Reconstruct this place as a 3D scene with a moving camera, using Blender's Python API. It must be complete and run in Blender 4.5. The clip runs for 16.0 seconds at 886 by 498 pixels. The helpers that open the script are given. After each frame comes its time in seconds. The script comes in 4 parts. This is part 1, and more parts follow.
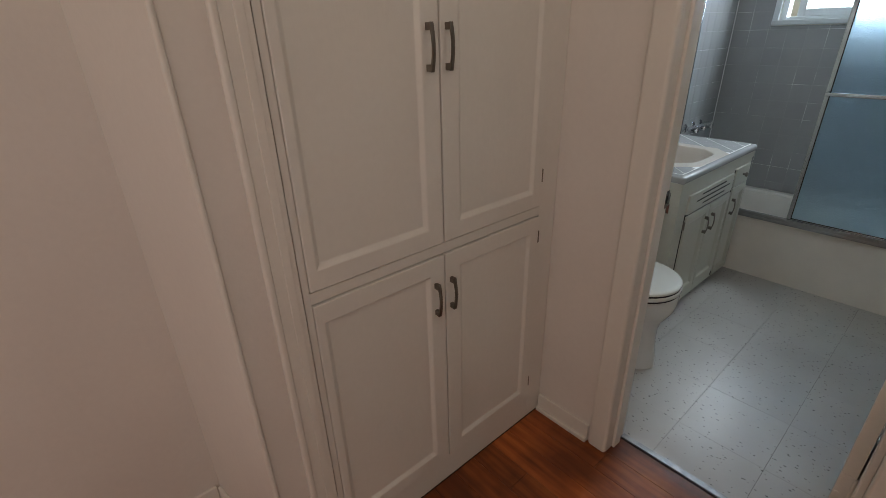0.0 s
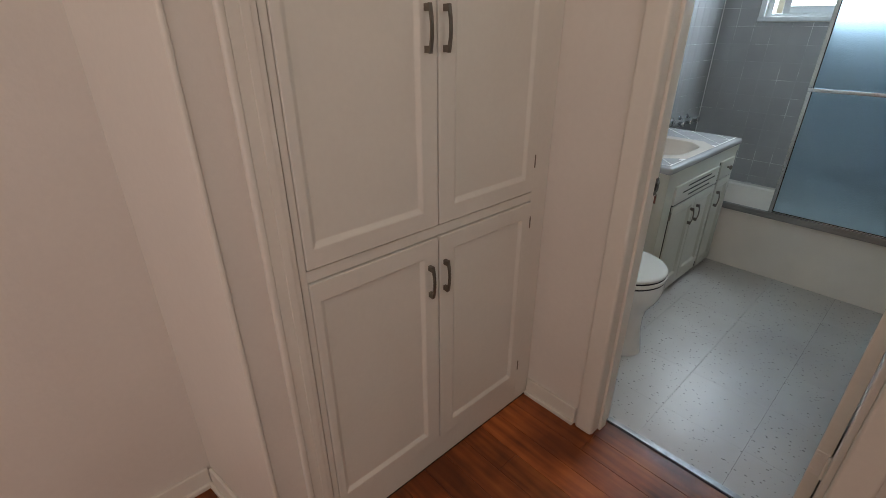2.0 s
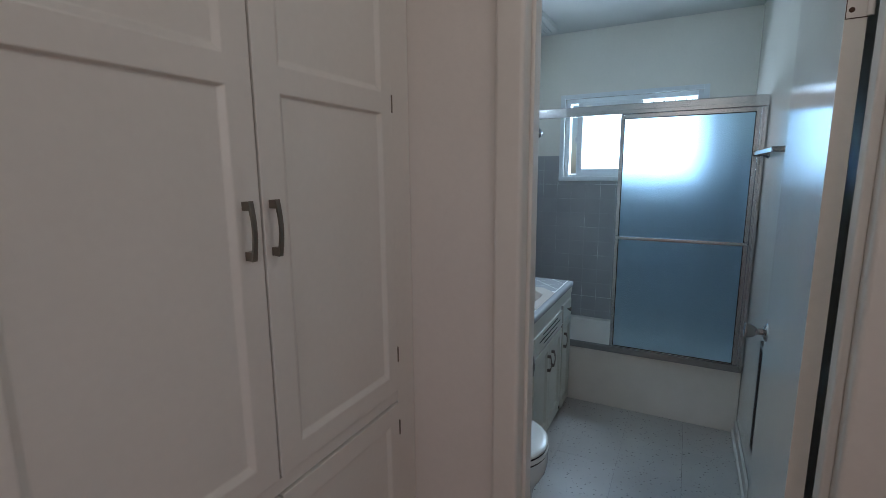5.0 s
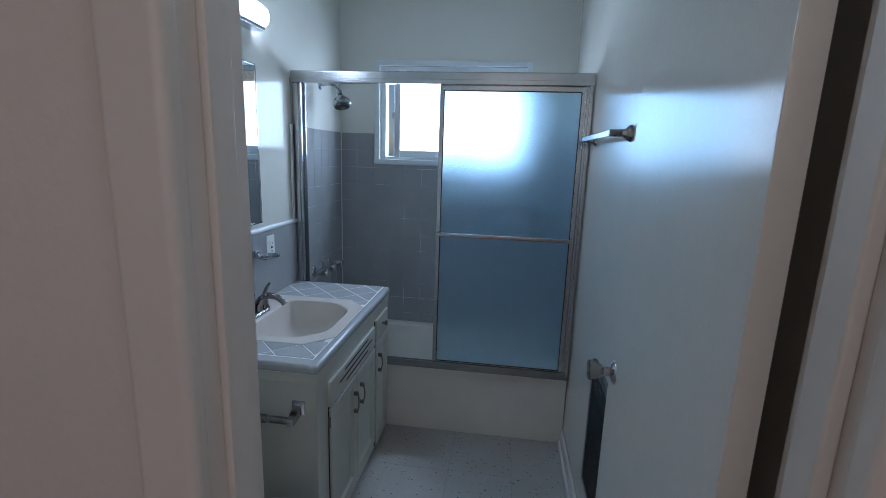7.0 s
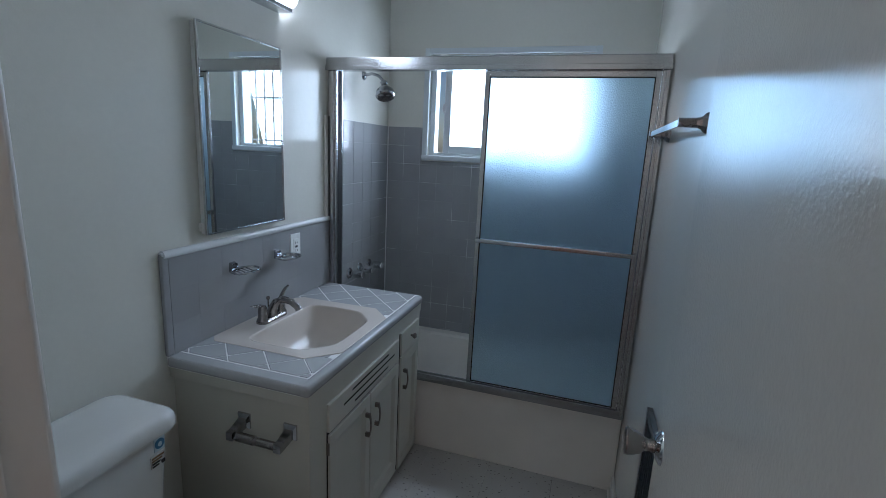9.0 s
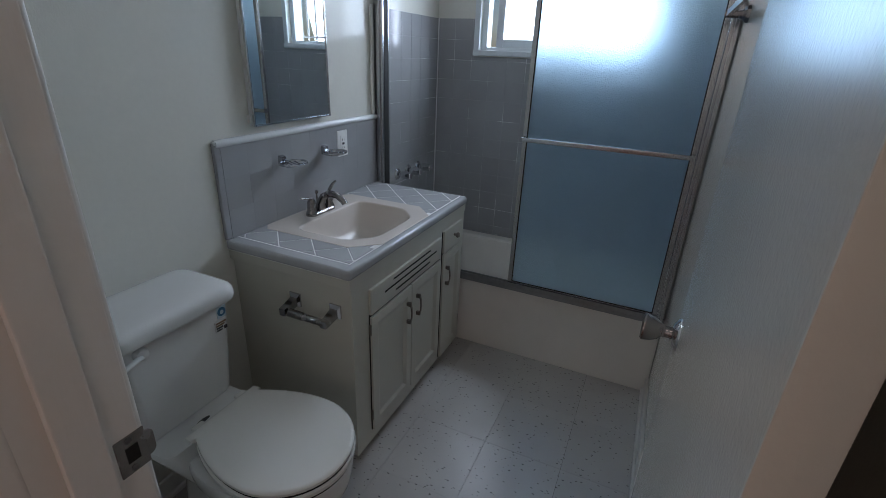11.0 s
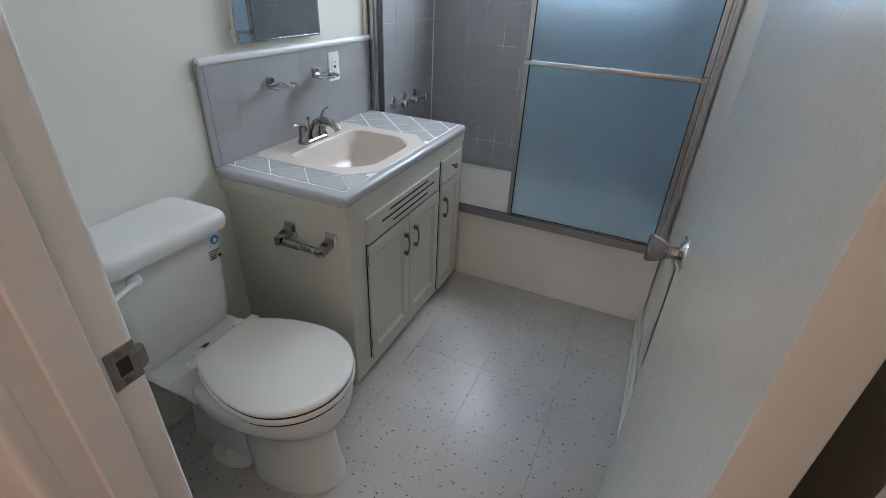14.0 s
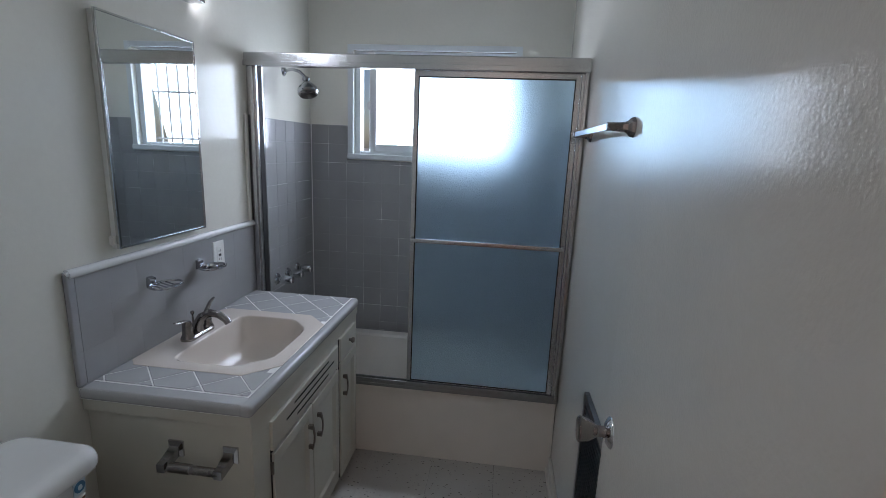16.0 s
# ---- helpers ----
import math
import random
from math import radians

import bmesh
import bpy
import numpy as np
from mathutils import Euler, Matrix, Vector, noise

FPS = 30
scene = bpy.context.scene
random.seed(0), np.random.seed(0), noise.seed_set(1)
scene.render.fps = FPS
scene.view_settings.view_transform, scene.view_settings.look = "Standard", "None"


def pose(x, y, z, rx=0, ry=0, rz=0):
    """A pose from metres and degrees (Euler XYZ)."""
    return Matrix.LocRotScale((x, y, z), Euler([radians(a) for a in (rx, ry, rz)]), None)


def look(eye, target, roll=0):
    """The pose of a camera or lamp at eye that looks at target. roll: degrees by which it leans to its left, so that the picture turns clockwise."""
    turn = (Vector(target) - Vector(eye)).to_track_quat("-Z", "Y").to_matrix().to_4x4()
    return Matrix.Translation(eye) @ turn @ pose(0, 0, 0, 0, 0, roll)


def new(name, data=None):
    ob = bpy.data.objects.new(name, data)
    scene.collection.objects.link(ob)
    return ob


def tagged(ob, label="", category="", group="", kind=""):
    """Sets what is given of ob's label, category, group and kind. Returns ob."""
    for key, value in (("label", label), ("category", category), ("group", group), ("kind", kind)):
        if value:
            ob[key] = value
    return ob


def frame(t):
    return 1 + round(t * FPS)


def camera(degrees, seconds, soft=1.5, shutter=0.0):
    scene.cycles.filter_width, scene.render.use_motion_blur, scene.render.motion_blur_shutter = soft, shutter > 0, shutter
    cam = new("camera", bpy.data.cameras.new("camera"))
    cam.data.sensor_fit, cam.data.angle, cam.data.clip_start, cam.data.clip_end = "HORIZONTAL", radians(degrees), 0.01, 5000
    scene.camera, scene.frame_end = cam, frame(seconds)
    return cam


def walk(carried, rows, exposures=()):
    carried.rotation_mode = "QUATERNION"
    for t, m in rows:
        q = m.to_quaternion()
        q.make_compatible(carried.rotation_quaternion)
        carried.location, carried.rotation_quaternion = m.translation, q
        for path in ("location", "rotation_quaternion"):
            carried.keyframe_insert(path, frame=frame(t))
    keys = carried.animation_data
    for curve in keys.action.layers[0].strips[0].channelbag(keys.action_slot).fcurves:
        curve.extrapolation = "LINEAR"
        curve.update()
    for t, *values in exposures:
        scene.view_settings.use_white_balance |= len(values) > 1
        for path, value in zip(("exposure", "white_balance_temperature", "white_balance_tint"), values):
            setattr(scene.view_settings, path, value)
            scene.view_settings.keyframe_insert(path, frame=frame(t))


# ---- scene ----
cam = camera(87.5, 16.0, soft=0.5)
PATH = [
    (0, (0.035, 0.136, 1.493), (1.215, 1.51, 0.645), -1.5),
    (0.5, (0.012, 0.138, 1.465), (1.189, 1.431, 0.494), -1.0),
    (1, (0.011, 0.142, 1.459), (1.194, 1.421, 0.477), -0.8),
    (1.5, (0.01, 0.141, 1.465), (1.209, 1.427, 0.511), -0.2),
    (2, (0.0, 0.131, 1.471), (1.216, 1.457, 0.597), -0.1),
    (2.5, (-0.013, 0.125, 1.524), (1.275, 1.527, 0.911), 0.3),
    (3, (-0.043, 0.104, 1.59), (1.313, 1.546, 1.303), -0.5),
    (3.5, (-0.079, 0.098, 1.62), (1.31, 1.531, 1.494), -1.2),
    (4, (-0.073, 0.127, 1.62), (1.363, 1.514, 1.505), -0.3),
    (4.5, (0.029, 0.221, 1.587), (1.574, 1.469, 1.352), -0.3),
    (5, (0.223, 0.352, 1.563), (1.968, 1.273, 1.233), -0.5),
    (5.2, (0.297, 0.391, 1.559), (2.12, 1.121, 1.184), 0.4),
    (7.3, (1.008, 0.387, 1.548), (2.96, 0.611, 1.175), 2.6),
    (7.5, (1.075, 0.394, 1.546), (3.032, 0.606, 1.194), 3.3),
    (8, (1.188, 0.381, 1.556), (3.142, 0.62, 1.205), 3.1),
    (8.2, (1.209, 0.358, 1.552), (3.154, 0.669, 1.209), 2.7),
    (10.3, (1.198, 0.188, 1.526), (2.941, 0.987, 0.957), 2.3),
    (10.5, (1.199, 0.187, 1.518), (2.932, 0.974, 0.902), 2.3),
    (11, (1.209, 0.187, 1.486), (2.892, 0.936, 0.709), 2.4),
    (11.5, (1.222, 0.185, 1.438), (2.818, 0.884, 0.456), 2.0),
    (12, (1.231, 0.189, 1.399), (2.735, 0.822, 0.243), 2.5),
    (12.5, (1.235, 0.188, 1.381), (2.66, 0.759, 0.1), 3.4),
    (13, (1.232, 0.19, 1.374), (2.646, 0.726, 0.066), 4.7),
    (13.5, (1.229, 0.195, 1.39), (2.703, 0.79, 0.176), 3.7),
    (14, (1.224, 0.195, 1.433), (2.812, 0.877, 0.427), 2.7),
    (14.5, (1.216, 0.188, 1.476), (2.888, 0.926, 0.665), 1.6),
    (15, (1.206, 0.201, 1.517), (2.989, 0.855, 0.89), 1.2),
    (15.5, (1.203, 0.257, 1.551), (3.085, 0.711, 1.047), 1.1),
    (16, (1.198, 0.334, 1.564), (3.139, 0.568, 1.142), 2.4),
]
EXPOSURES = [(0.0, -0.62, 6450, 10), (1.5, -0.40, 6400, 10), (2.5, -0.30, 6300, 10), (3.5, -0.48, 5950, 10), (4.5, -0.74, 5750, 9), (5.0, -0.84, 5400, 7), (7.5, -1.08, 5250, 11), (8.0, -1.12, 5300, 11),
             (10.5, -1.26, 6120, 17), (11.0, -1.20, 6020, 16), (12.5, -0.34, 6500, 15), (14.0, -0.16, 6400, 16), (15.0, -0.42, 6250, 16), (15.5, -0.77, 6250, 17), (16.0, -1.02, 6250, 19)]
walk(cam, [(t, look(eye, target, roll)) for t, eye, target, roll in PATH], EXPOSURES)
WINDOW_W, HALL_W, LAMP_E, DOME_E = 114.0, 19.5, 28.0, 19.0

# ---- world and light ----
world = bpy.data.worlds.new("sky")
scene.world = world
world.use_nodes = True
wn = world.node_tree.nodes
sky = wn.new("ShaderNodeTexSky")
sky.sky_type, sky.sun_disc = "NISHITA", False
sky.sun_elevation, sky.sun_rotation = radians(48), radians(200)
world.node_tree.links.new(sky.outputs[0], wn["Background"].inputs[0])
wn["Background"].inputs[1].default_value = 0.12

sun = new("sun", bpy.data.lights.new("sun", "SUN"))
sun.data.energy, sun.data.angle, sun.data.color = 2.0, radians(0.6), (1.0, 0.95, 0.88)
sun.matrix_world = look((0, 0, 10), (-3.0, 8.0, 0))


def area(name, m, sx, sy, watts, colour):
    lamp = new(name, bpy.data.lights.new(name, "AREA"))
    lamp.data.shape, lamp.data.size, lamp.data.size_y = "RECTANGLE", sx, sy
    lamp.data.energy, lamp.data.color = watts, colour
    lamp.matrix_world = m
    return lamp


# daylight in the bathroom window; two unseen warm lamps added to light the hall
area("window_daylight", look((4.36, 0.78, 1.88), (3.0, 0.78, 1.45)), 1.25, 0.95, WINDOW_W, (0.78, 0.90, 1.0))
area("hall_fill_south", look((-1.45, -0.97, 2.06), (-1.15, 1.0, 1.35)), 1.7, 0.8, HALL_W, (1.0, 0.775, 0.61))
area("hall_fill_west", look((-2.52, 0.55, 2.02), (0.0, 0.55, 1.20)), 1.3, 0.8, HALL_W * 0.62, (1.0, 0.775, 0.61))


# ---- materials ----
def material(name):
    m = bpy.data.materials.new(name)
    m.use_nodes = True
    nodes, links = m.node_tree.nodes, m.node_tree.links
    return m, nodes, links, nodes["Principled BSDF"]


def noise_at(nodes, links, scale, detail=4.0, stretch=(1, 1, 1), world_space=True):
    co = nodes.new("ShaderNodeTexCoord")
    mp = nodes.new("ShaderNodeMapping")
    mp.inputs["Scale"].default_value = stretch
    if world_space:
        geo = nodes.new("ShaderNodeNewGeometry")
        links.new(geo.outputs["Position"], mp.inputs[0])
    else:
        links.new(co.outputs["Object"], mp.inputs[0])
    n = nodes.new("ShaderNodeTexNoise")
    n.inputs["Scale"].default_value, n.inputs["Detail"].default_value = scale, detail
    links.new(mp.outputs[0], n.inputs["Vector"])
    return n


def ramp(nodes, links, src, stops):
    r = nodes.new("ShaderNodeValToRGB")
    el = r.color_ramp.elements
    while len(el) < len(stops):
        el.new(0.5)
    for e, (p, c) in zip(el, stops):
        e.position, e.color = p, (*c, 1)
    links.new(src, r.inputs[0])
    return r


def bumped(nodes, links, bsdf, src, strength, dist, prev=None):
    b = nodes.new("ShaderNodeBump")
    b.inputs["Strength"].default_value, b.inputs["Distance"].default_value = strength, dist
    links.new(src, b.inputs["Height"])
    if prev:
        links.new(prev.outputs[0], b.inputs["Normal"])
    links.new(b.outputs[0], bsdf.inputs["Normal"])
    return b


def paint(name, colour, rough, peel=0.5, peel_scale=90.0, stretch=(1, 1, 1), spread=0.06, spec=0.5, coat=0.0):
    """Brushed or rolled paint: slow stain, fine grain, orange-peel relief."""
    m, nodes, links, b = material(name)
    slow = noise_at(nodes, links, 2.3, 3)
    dark = tuple(c * (1 - spread) for c in colour)
    r = ramp(nodes, links, slow.outputs[0], [(0.3, dark), (0.7, colour)])
    fine = noise_at(nodes, links, 60, 4)
    mix = nodes.new("ShaderNodeMixRGB")
    mix.blend_type, mix.inputs[0].default_value = "MULTIPLY", 0.06
    links.new(r.outputs[0], mix.inputs[1])
    links.new(fine.outputs[0], mix.inputs[2])
    links.new(mix.outputs[0], b.inputs["Base Color"])
    rr = nodes.new("ShaderNodeMapRange")
    rr.inputs[3].default_value, rr.inputs[4].default_value = rough * 0.8, rough * 1.25
    links.new(slow.outputs[0], rr.inputs[0])
    links.new(rr.outputs[0], b.inputs["Roughness"])
    b.inputs["Specular IOR Level"].default_value = spec
    b.inputs["Coat Weight"].default_value, b.inputs["Coat Roughness"].default_value, b.inputs["Coat IOR"].default_value = coat, rough * 0.8, 1.55
    n1 = noise_at(nodes, links, peel_scale, 3, stretch)
    b1 = bumped(nodes, links, b, n1.outputs[0], peel, 0.0015)
    n2 = noise_at(nodes, links, 9, 2)
    bumped(nodes, links, b, n2.outputs[0], 0.05, 0.004, b1)
    return m


def glaze(name, colour, rough=0.12, spread=0.10, per_piece=0.0, bump=0.12):
    """Glazed ceramic, enamel or plastic."""
    m, nodes, links, b = material(name)
    slow = noise_at(nodes, links, 5, 4)
    r = ramp(nodes, links, slow.outputs[0], [(0.3, tuple(c * (1 - spread) for c in colour)), (0.7, colour)])
    out = r.outputs[0]
    if per_piece:
        info = nodes.new("ShaderNodeObjectInfo")
        hsv = nodes.new("ShaderNodeHueSaturation")
        mr = nodes.new("ShaderNodeMapRange")
        mr.inputs[3].default_value, mr.inputs[4].default_value = 1 - per_piece, 1 + per_piece
        links.new(info.outputs["Random"], mr.inputs[0])
        links.new(mr.outputs[0], hsv.inputs["Value"])
        links.new(out, hsv.inputs["Color"])
        out = hsv.outputs[0]
    links.new(out, b.inputs["Base Color"])
    fine = noise_at(nodes, links, 40, 3)
    rr = nodes.new("ShaderNodeMapRange")
    rr.inputs[3].default_value, rr.inputs[4].default_value = rough * 0.7, rough * 1.5
    links.new(fine.outputs[0], rr.inputs[0])
    links.new(rr.outputs[0], b.inputs["Roughness"])
    n2 = noise_at(nodes, links, 14, 2)
    bumped(nodes, links, b, n2.outputs[0], bump, 0.003)
    return m


def metal(name, colour, rough, spread=0.15, metallic=1.0):
    m, nodes, links, b = material(name)
    b.inputs["Metallic"].default_value = metallic
    slow = noise_at(nodes, links, 25, 5)
    r = ramp(nodes, links, slow.outputs[0], [(0.35, tuple(c * (1 - spread) for c in colour)), (0.65, colour)])
    links.new(r.outputs[0], b.inputs["Base Color"])
    rr = nodes.new("ShaderNodeMapRange")
    rr.inputs[3].default_value, rr.inputs[4].default_value = rough * 0.85, rough * 1.18
    links.new(slow.outputs[0], rr.inputs[0])
    links.new(rr.outputs[0], b.inputs["Roughness"])
    fine = noise_at(nodes, links, 220, 2)
    bumped(nodes, links, b, fine.outputs[0], 0.05, 0.0008)
    return m


def silvered(name):
    m, nodes, links, b = material(name)
    b.inputs["Base Color"].default_value = (0.86, 0.90, 0.90, 1)
    b.inputs["Metallic"].default_value, b.inputs["Roughness"].default_value = 1.0, 0.01
    return m


def plain(name, colour, rough=0.5):
    m, nodes, links, b = material(name)
    n = noise_at(nodes, links, 30, 3)
    r = ramp(nodes, links, n.outputs[0], [(0.3, tuple(c * 0.85 for c in colour)), (0.7, colour)])
    links.new(r.outputs[0], b.inputs["Base Color"])
    b.inputs["Roughness"].default_value = rough
    return m


def patchy_grout(name):
    """Grout that is stained tile-grey in places and still white in others."""
    m, nodes, links, b = material(name)
    n = noise_at(nodes, links, 4.5, 3)
    r = ramp(nodes, links, n.outputs[0], [(0.52, (0.34, 0.345, 0.35)), (0.63, (0.74, 0.75, 0.75))])
    links.new(r.outputs[0], b.inputs["Base Color"])
    b.inputs["Roughness"].default_value = 0.85
    return m


def vinyl_floor(name):
    """Off-white vinyl tile with scattered short dark flecks."""
    m, nodes, links, b = material(name)
    slow = noise_at(nodes, links, 3.0, 4)
    base = ramp(nodes, links, slow.outputs[0], [(0.3, (0.44, 0.415, 0.39)), (0.72, (0.52, 0.50, 0.47))])
    info = nodes.new("ShaderNodeObjectInfo")
    hsv = nodes.new("ShaderNodeHueSaturation")
    mr = nodes.new("ShaderNodeMapRange")
    mr.inputs[3].default_value, mr.inputs[4].default_value = 0.96, 1.03
    links.new(info.outputs["Random"], mr.inputs[0])
    links.new(mr.outputs[0], hsv.inputs["Value"])
    links.new(base.outputs[0], hsv.inputs["Color"])
    out = hsv.outputs[0]
    geo = nodes.new("ShaderNodeNewGeometry")
    for k, (scale, size, turn, keep) in enumerate(((36, 0.070, 0.5, 0.36), (41, 0.066, 1.9, 0.34), (57, 0.062, 2.7, 0.32))):
        mp = nodes.new("ShaderNodeMapping")
        mp.inputs["Rotation"].default_value = (0, 0, turn)
        mp.inputs["Scale"].default_value = (1.0, 0.40, 0.0)
        mp.inputs["Location"].default_value = (0.37 * k, 0.71 * k, 0)
        links.new(geo.outputs["Position"], mp.inputs[0])
        v = nodes.new("ShaderNodeTexVoronoi")
        v.voronoi_dimensions = "2D"
        v.inputs["Scale"].default_value = scale
        links.new(mp.outputs[0], v.inputs["Vector"])
        lt = nodes.new("ShaderNodeMath")
        lt.operation, lt.inputs[1].default_value = "LESS_THAN", size
        links.new(v.outputs["Distance"], lt.inputs[0])
        sep = nodes.new("ShaderNodeSeparateColor")
        links.new(v.outputs["Color"], sep.inputs[0])
        pick = nodes.new("ShaderNodeMath")
        pick.operation, pick.inputs[1].default_value = "LESS_THAN", keep
        links.new(sep.outputs[0], pick.inputs[0])
        both = nodes.new("ShaderNodeMath")
        both.operation = "MULTIPLY"
        links.new(lt.outputs[0], both.inputs[0])
        links.new(pick.outputs[0], both.inputs[1])
        mix = nodes.new("ShaderNodeMixRGB")
        mix.inputs[2].default_value = ((0.012, 0.010, 0.010, 1), (0.035, 0.025, 0.02, 1), (0.13, 0.11, 0.09, 1))[k]
        links.new(both.outputs[0], mix.inputs[0])
        links.new(out, mix.inputs[1])
        out = mix.outputs[0]
    links.new(out, b.inputs["Base Color"])
    rr = nodes.new("ShaderNodeMapRange")
    rr.inputs[3].default_value, rr.inputs[4].default_value = 0.25, 0.40
    links.new(slow.outputs[0], rr.inputs[0])
    links.new(rr.outputs[0], b.inputs["Roughness"])
    n2 = noise_at(nodes, links, 7, 3)
    bumped(nodes, links, b, n2.outputs[0], 0.05, 0.004)
    return m


def wood_floor(name):
    """Oiled fir boards, orange-brown, with dark stained patches."""
    m, nodes, links, b = material(name)
    grain = noise_at(nodes, links, 5, 6, (8, 0.6, 1))
    base = ramp(nodes, links, grain.outputs[0], [(0.25, (0.17, 0.040, 0.008)), (0.5, (0.33, 0.085, 0.018)), (0.75, (0.46, 0.14, 0.032))])
    info = nodes.new("ShaderNodeObjectInfo")
    hsv = nodes.new("ShaderNodeHueSaturation")
    mr = nodes.new("ShaderNodeMapRange")
    mr.inputs[3].default_value, mr.inputs[4].default_value = 0.68, 1.25
    links.new(info.outputs["Random"], mr.inputs[0])
    links.new(mr.outputs[0], hsv.inputs["Value"])
    links.new(base.outputs[0], hsv.inputs["Color"])
    stain = noise_at(nodes, links, 3.2, 4)
    st = ramp(nodes, links, stain.outputs[0], [(0.38, (0.30, 0.24, 0.22)), (0.58, (1, 1, 1))])
    mix = nodes.new("ShaderNodeMixRGB")
    mix.blend_type, mix.inputs[0].default_value = "MULTIPLY", 0.8
    links.new(hsv.outputs[0], mix.inputs[1])
    links.new(st.outputs[0], mix.inputs[2])
    links.new(mix.outputs[0], b.inputs["Base Color"])
    b.inputs["Roughness"].default_value = 0.30
    bumped(nodes, links, b, grain.outputs[0], 0.15, 0.001)
    return m


def frosted(name):
    m, nodes, links, b = material(name)
    b.inputs["Transmission Weight"].default_value = 0.93
    b.inputs["IOR"].default_value = 1.28
    b.inputs["Base Color"].default_value = (0.60, 0.79, 0.93, 1)
    b.inputs["Roughness"].default_value = 0.48
    n = noise_at(nodes, links, 190, 2)
    bumped(nodes, links, b, n.outputs[0], 0.9, 0.003)
    return m


def clear(name, rough=0.0):
    m, nodes, links, b = material(name)
    b.inputs["Transmission Weight"].default_value = 1.0
    b.inputs["IOR"].default_value = 1.45
    b.inputs["Base Color"].default_value = (0.95, 0.98, 1.0, 1)
    b.inputs["Roughness"].default_value = rough
    return m


def glow(name, colour, strength):
    m, nodes, links, b = material(name)
    b.inputs["Emission Color"].default_value = (*colour, 1)
    b.inputs["Emission Strength"].default_value = strength
    return m


WALL_BATH = paint("bath_wall_gloss_paint", (0.76, 0.745, 0.675), 0.080, 0.20, 210, (1, 1, 0.7), spec=0.42, coat=0.12)
DOOR_PAINT = paint("door_gloss_paint", (0.79, 0.775, 0.71), 0.080, 0.22, 210, (1, 1, 0.7), spec=0.36, coat=0.06)
# white ceilings toned to mid-grey, so their dimness sits in the colour
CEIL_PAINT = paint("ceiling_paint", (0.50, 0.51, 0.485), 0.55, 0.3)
WALL_HALL = paint("hall_wall_paint", (0.78, 0.74, 0.70), 0.45, 0.3, 110)
TRIM = paint("trim_enamel", (0.80, 0.77, 0.72), 0.40, 0.25, 60, (1, 1, 0.15), spread=0.09)
CABINET = paint("cabinet_enamel", (0.78, 0.765, 0.72), 0.30, 0.25, 60, (1, 1, 0.2))
VANITY = glaze("vanity_enamel", (0.56, 0.545, 0.475), 0.32, 0.05, 0, 0.06)
TILE_GREY = glaze("grey_wall_tile", (0.35, 0.352, 0.36), 0.12, 0.10, 0.022)
TILE_TOP = glaze("pale_grey_counter_tile", (0.46, 0.465, 0.475), 0.16, 0.12, 0.04)
GROUT_DARK = patchy_grout("tile_grout")
GROUT = plain("white_grout", (0.84, 0.84, 0.83), 0.8)
PORCELAIN = glaze("white_porcelain", (0.68, 0.68, 0.665), 0.05, 0.03, 0, 0.03)
SEAT = glaze("white_seat_plastic", (0.73, 0.72, 0.68), 0.10, 0.03, 0, 0.03)
SINK = glaze("cream_sink_enamel", (0.70, 0.63, 0.57), 0.10, 0.05, 0, 0.04)
TUB = glaze("tub_enamel", (0.84, 0.80, 0.74), 0.16, 0.07, 0, 0.15)
CHROME = metal("chrome", (0.75, 0.76, 0.78), 0.08)
# chrome with the dark surroundings it would mirror toned into its colour
DARK_CHROME = metal("darker_chrome", (0.50, 0.51, 0.54), 0.09, 0.3)
NICKEL = metal("brushed_nickel", (0.33, 0.31, 0.30), 0.26)
PEWTER = metal("pewter_pull", (0.25, 0.22, 0.19), 0.38)
ALUMINIUM = metal("aluminium_track", (0.50, 0.51, 0.52), 0.24, 0.04)
# darker than the frame: oxidised metal, with some shade in the colour
TRACK = metal("dull_bottom_track", (0.30, 0.30, 0.295), 0.32, 0.10)
# near-black for gaskets and backing, and for the shade in gaps, slots, holes
DARK = plain("dark_gap", (0.012, 0.012, 0.012), 0.8)
GRILLE = metal("heater_grille_metal", (0.20, 0.195, 0.19), 0.45)
VINYL = vinyl_floor("vinyl_tile")
UNDER = plain("floor_joint", (0.055, 0.048, 0.042), 0.9)
WOOD = wood_floor("fir_boards")
WOOD_GAP = plain("board_gap", (0.02, 0.008, 0.004), 0.8)
FROST = frosted("frosted_glass")
CLEAR = clear("clear_glass")
OBSCURE = clear("obscure_glass", 0.25)
VINYL_FRAME = glaze("white_window_vinyl", (0.66, 0.70, 0.72), 0.35, 0.04, 0, 0.05)
MIRROR = silvered("mirror_silver")
LAMP_GLOW = glow("lamp_diffuser", (0.88, 0.94, 1.0), LAMP_E)
DOME_GLOW = glow("dome_diffuser", (1.0, 0.84, 0.70), DOME_E)
PLASTIC = glaze("white_plastic", (0.80, 0.80, 0.78), 0.3, 0.03, 0, 0.02)
STICK_BLUE = plain("sticker_blue", (0.05, 0.18, 0.32), 0.5)
STICK_PALE = plain("sticker_pale", (0.55, 0.66, 0.72), 0.5)
STICK_BROWN = plain("sticker_brown", (0.22, 0.13, 0.07), 0.5)
FLAKE = plain("bare_primer", (0.86, 0.85, 0.82), 0.5)
RUST = plain("rust_stain", (0.07, 0.035, 0.02), 0.8)
INK = plain("printed_ink", (0.03, 0.03, 0.035), 0.6)
WINDOW_BAR = plain("window_bar_paint", (0.32, 0.31, 0.30), 0.6)
STUCCO = paint("outside_stucco", (0.62, 0.60, 0.56), 0.9, 0.8, 40)


